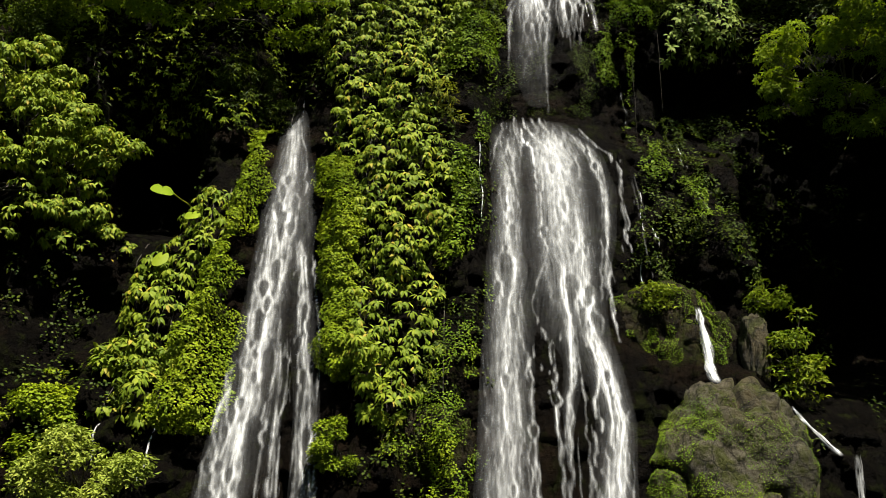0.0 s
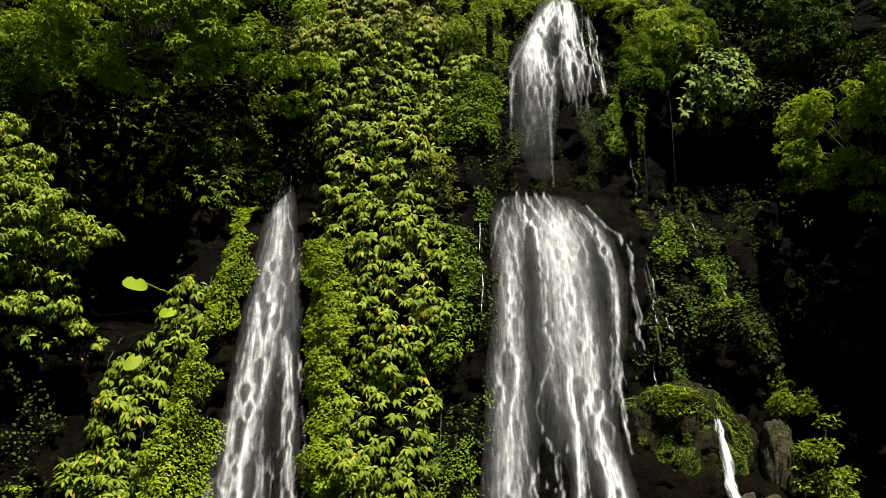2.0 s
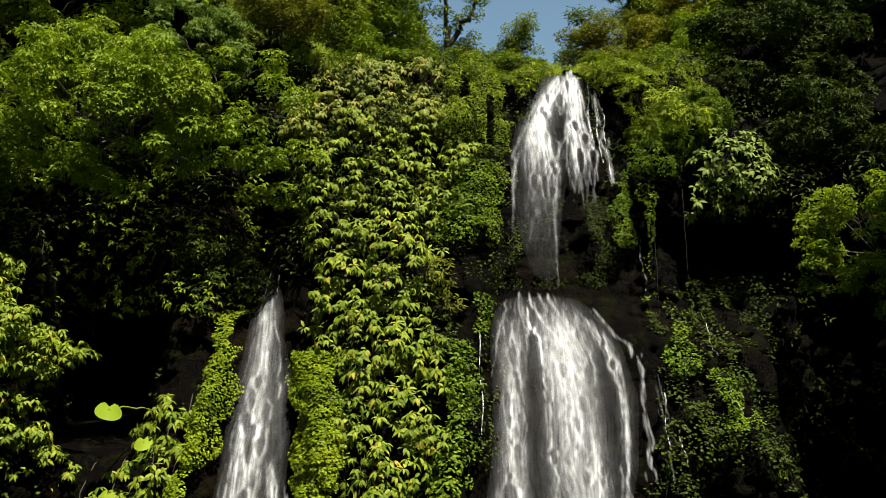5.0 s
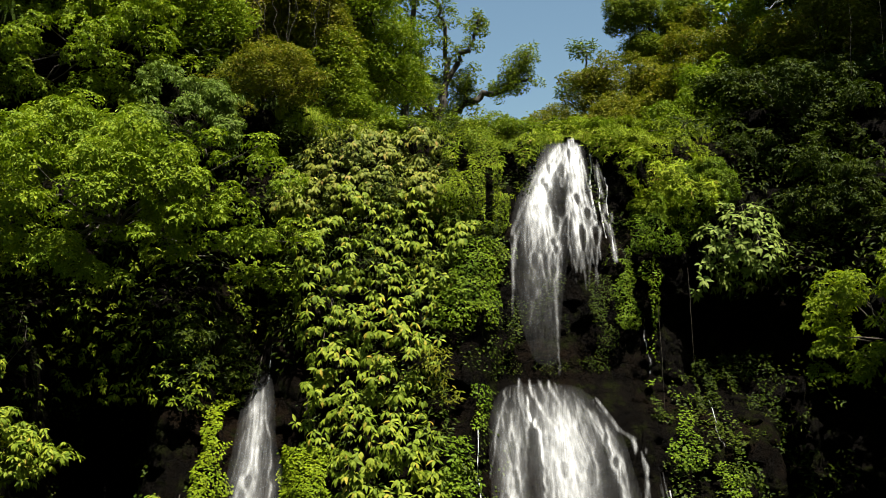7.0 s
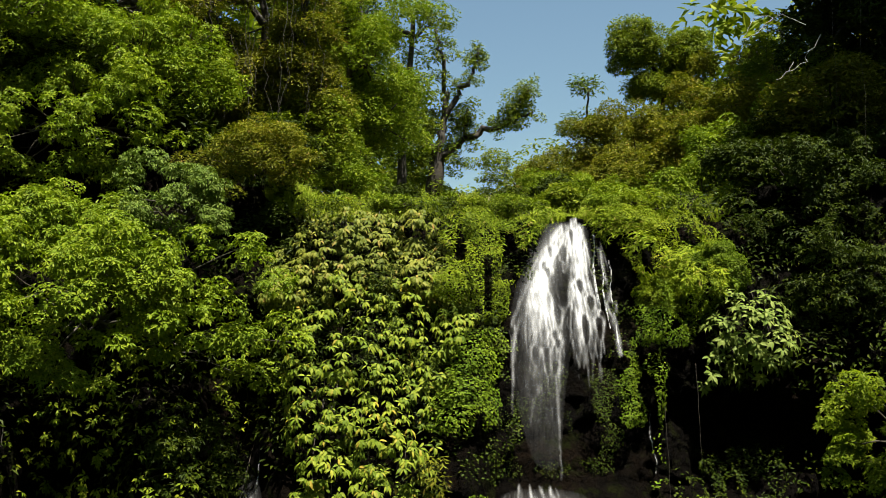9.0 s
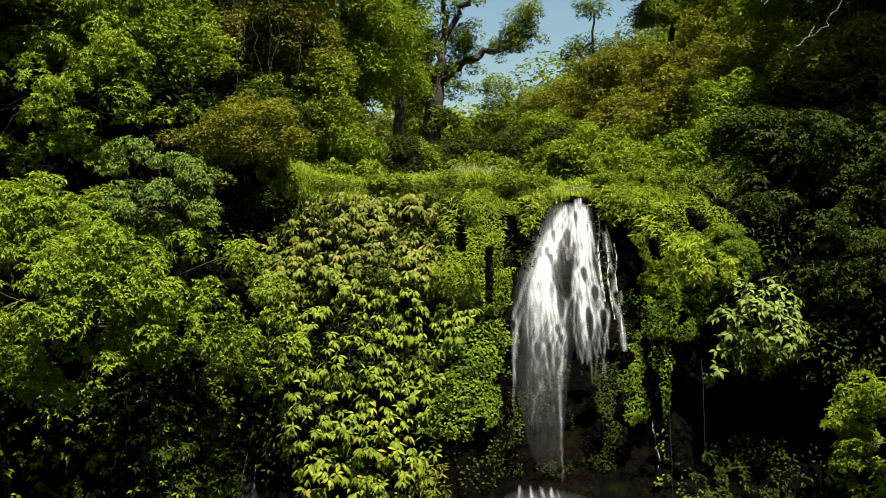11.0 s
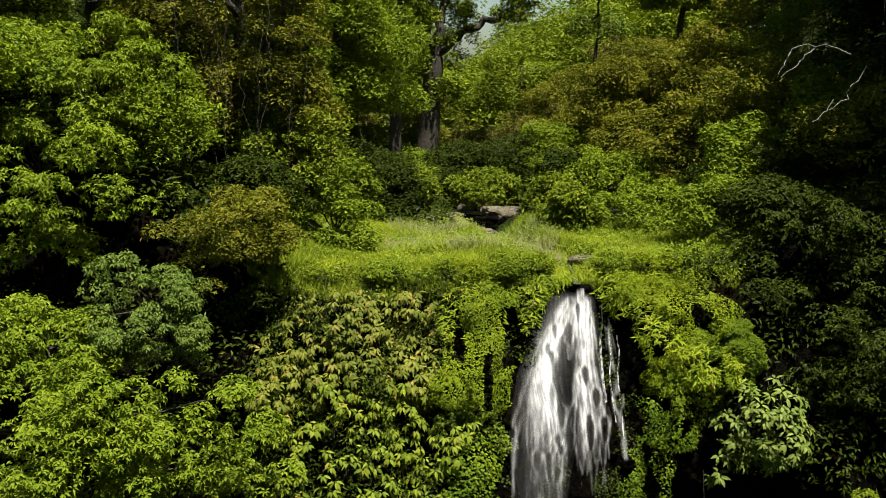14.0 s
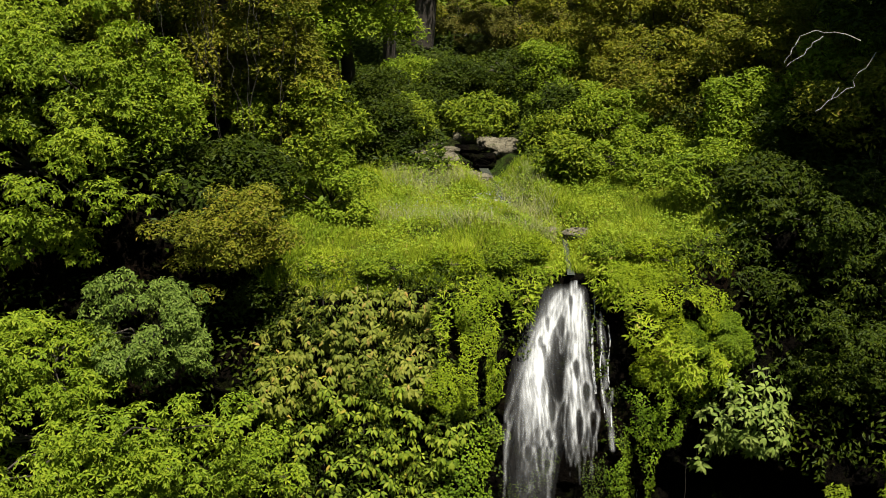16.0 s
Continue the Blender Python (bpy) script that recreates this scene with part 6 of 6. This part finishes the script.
herbs("meadow_weeds", "low bright green weeds among the grass", LIME, 16000, (-3.2, 6.2), (21.5, 28.5), 0.045, 311)
herbs("bank_weeds", "green weeds along the meadow's edges", LIME, 14000, (-3.2, 6.4), (21.5, 29.5), 0.06, 312)


herbs("meadow_flowers", "scattered tiny pale lavender flowers in the meadow grass", FLOWER, 1800, (-0.8, 2.2), (24.4, 28.2), 0.024, 314)


# ---- broad taro leaves by the narrow fall ----
def taro(points, label, root=None):
    plant = thing("taro_plant", points[0][0], label, "plant")
    for c, s, tilt in points:
        a = np.linspace(0, 2 * math.pi, 20, endpoint=False)
        rim = np.stack([0.42 * np.sin(a) * (1 + 0.12 * np.cos(a)), 0.5 * np.cos(a) + 0.08 * np.abs(np.sin(a)) * (np.cos(a) > 0.6), -0.08 * np.sin(a) ** 2 - 0.05], -1)
        rim[0, 1] = 0.28
        ring = rim * np.array([0.5, 0.5, 0.3])
        v = np.concatenate([[(0, 0.05, 0)], ring, rim]) * s
        f = [(0, 1 + k, 1 + (k + 1) % 20) for k in range(20)]
        for k in range(20):
            j = (k + 1) % 20
            f += [(1 + k, 21 + k, 21 + j), (1 + k, 21 + j, 1 + j)]
        m = pose(*c, *tilt)
        v = np.array([m @ Vector(q) for q in v])
        leaf = part("leaf", mesh_of("leaf", v, f, LIME, True), plant, "large heart-shaped taro leaf")
        part("stalk", mesh_of("stalk", *tube(bent(c, root or (c[0] + 0.1, float(cliff_y(np.array(c[0] + 0.1), np.array(c[2] - 0.15))), c[2] - 0.15), 8, -0.05, 0.02), 0.014, 5), LIME, True), leaf)
    return plant


taro([((-4.92, 17.55, 7.42), 0.48, (30, 10, 20)), ((-4.36, 17.45, 6.95), 0.36, (30, -10, 10)), ((-4.85, 17.2, 6.15), 0.34, (50, 10, -20))], "taro plant with large heart-shaped light green leaves")


taro([((-2.0, 24.75, 14.78), 0.28, (50, 8, 15)), ((-1.8, 24.9, 14.62), 0.22, (40, -12, -30))], "young taro plant with pale leaves at the meadow's edge", (-2.0, 25.1, 14.3))


# ---- bare twigs and hanging vines ----
def twigs(name, label, pts, mat, r, category):
    root = thing(name, pts[0][0], label, category)
    for a, b, sag in pts:
        part("twig", mesh_of("twig", *tube(bent(a, b, 10, sag, 0.07 if category == "branch" else 0.008), np.linspace(r, r * 0.4, 10), 5), mat, True), root)


twigs("dead_branch", "bleached bare branch in deep shade", [((7.6, 23.6, 18.1), (6.5, 23.5, 18.2), -0.1), ((6.9, 23.5, 18.2), (6.3, 23.4, 17.7), 0.02), ((6.5, 23.5, 18.2), (6.25, 23.4, 17.75), 0), ((7.9, 23.6, 17.9), (7.2, 23.5, 17.1), 0.1), ((7.3, 23.5, 17.3), (6.9, 23.4, 16.9), 0.05)], BARK_PALE, 0.009, "branch")
for hx, hy, z0, z1 in ((7.7, 22.6, 21.5, 15.5), (8.2, 22.5, 21.0, 15.0), (8.8, 22.4, 21.0, 15.5), (3.95, 20.6, 10.6, 8.8), (4.55, 20.9, 11.3, 9.6)):
    twigs("hanging_vine", "thin bare vine hanging in shade", [((hx, hy, z0), (hx + 0.06, hy - 0.1, z1), 0)], BARK, 0.005, "vine")
drape = []
for _ in range(26):
    hx, hy = rng.uniform(-5.6, -2.6), rng.uniform(24.6, 25.4)
    z0 = rng.uniform(17.5, 20.5)
    drape.append(tube(bent((hx, hy, z0), (hx + rng.normal(0, 0.15), hy, z0 - rng.uniform(1, 3)), 8, 0, 0.06), 0.006, 4))
curtain = thing("vine_curtain", (-4.1, 25, 15.5), "tangle of thin dry vines hanging from a tree", "vine")
part("vine", mesh_of("vine", *merge(drape), BARK, True), curtain)


# ---- weeds that cover the wooded slopes ----
def slope_weeds(n, seed):
    local = np.random.default_rng(seed)
    x, y = local.uniform(-10.5, 11.5, n), local.uniform(21.8, 50, n)
    keep = ((x < -2.6) | (x > 5.6) | (y > 28.2)) & (np.abs(x - stream_x(y)) > 0.9) & (y > cliff_y(x, np.full_like(x, LIP_Z)))
    x, y = x[keep], y[keep]
    p = np.stack([x, y, plateau_z(x, y) + local.uniform(0.0, 0.35, len(x))], -1)
    ob = new("slope_weeds", mesh_of("slope_weeds", *scatter_leaves(p, np.tile([0, -0.3, 1.0], (len(x), 1)), 0.19, PLAIN, 0.2), SHRUB_DARK_SHADE))
    return tagged(ob, "low dark green weeds covering the wooded slopes", "weeds", kind="stuff")


slope_weeds(90000, 321)
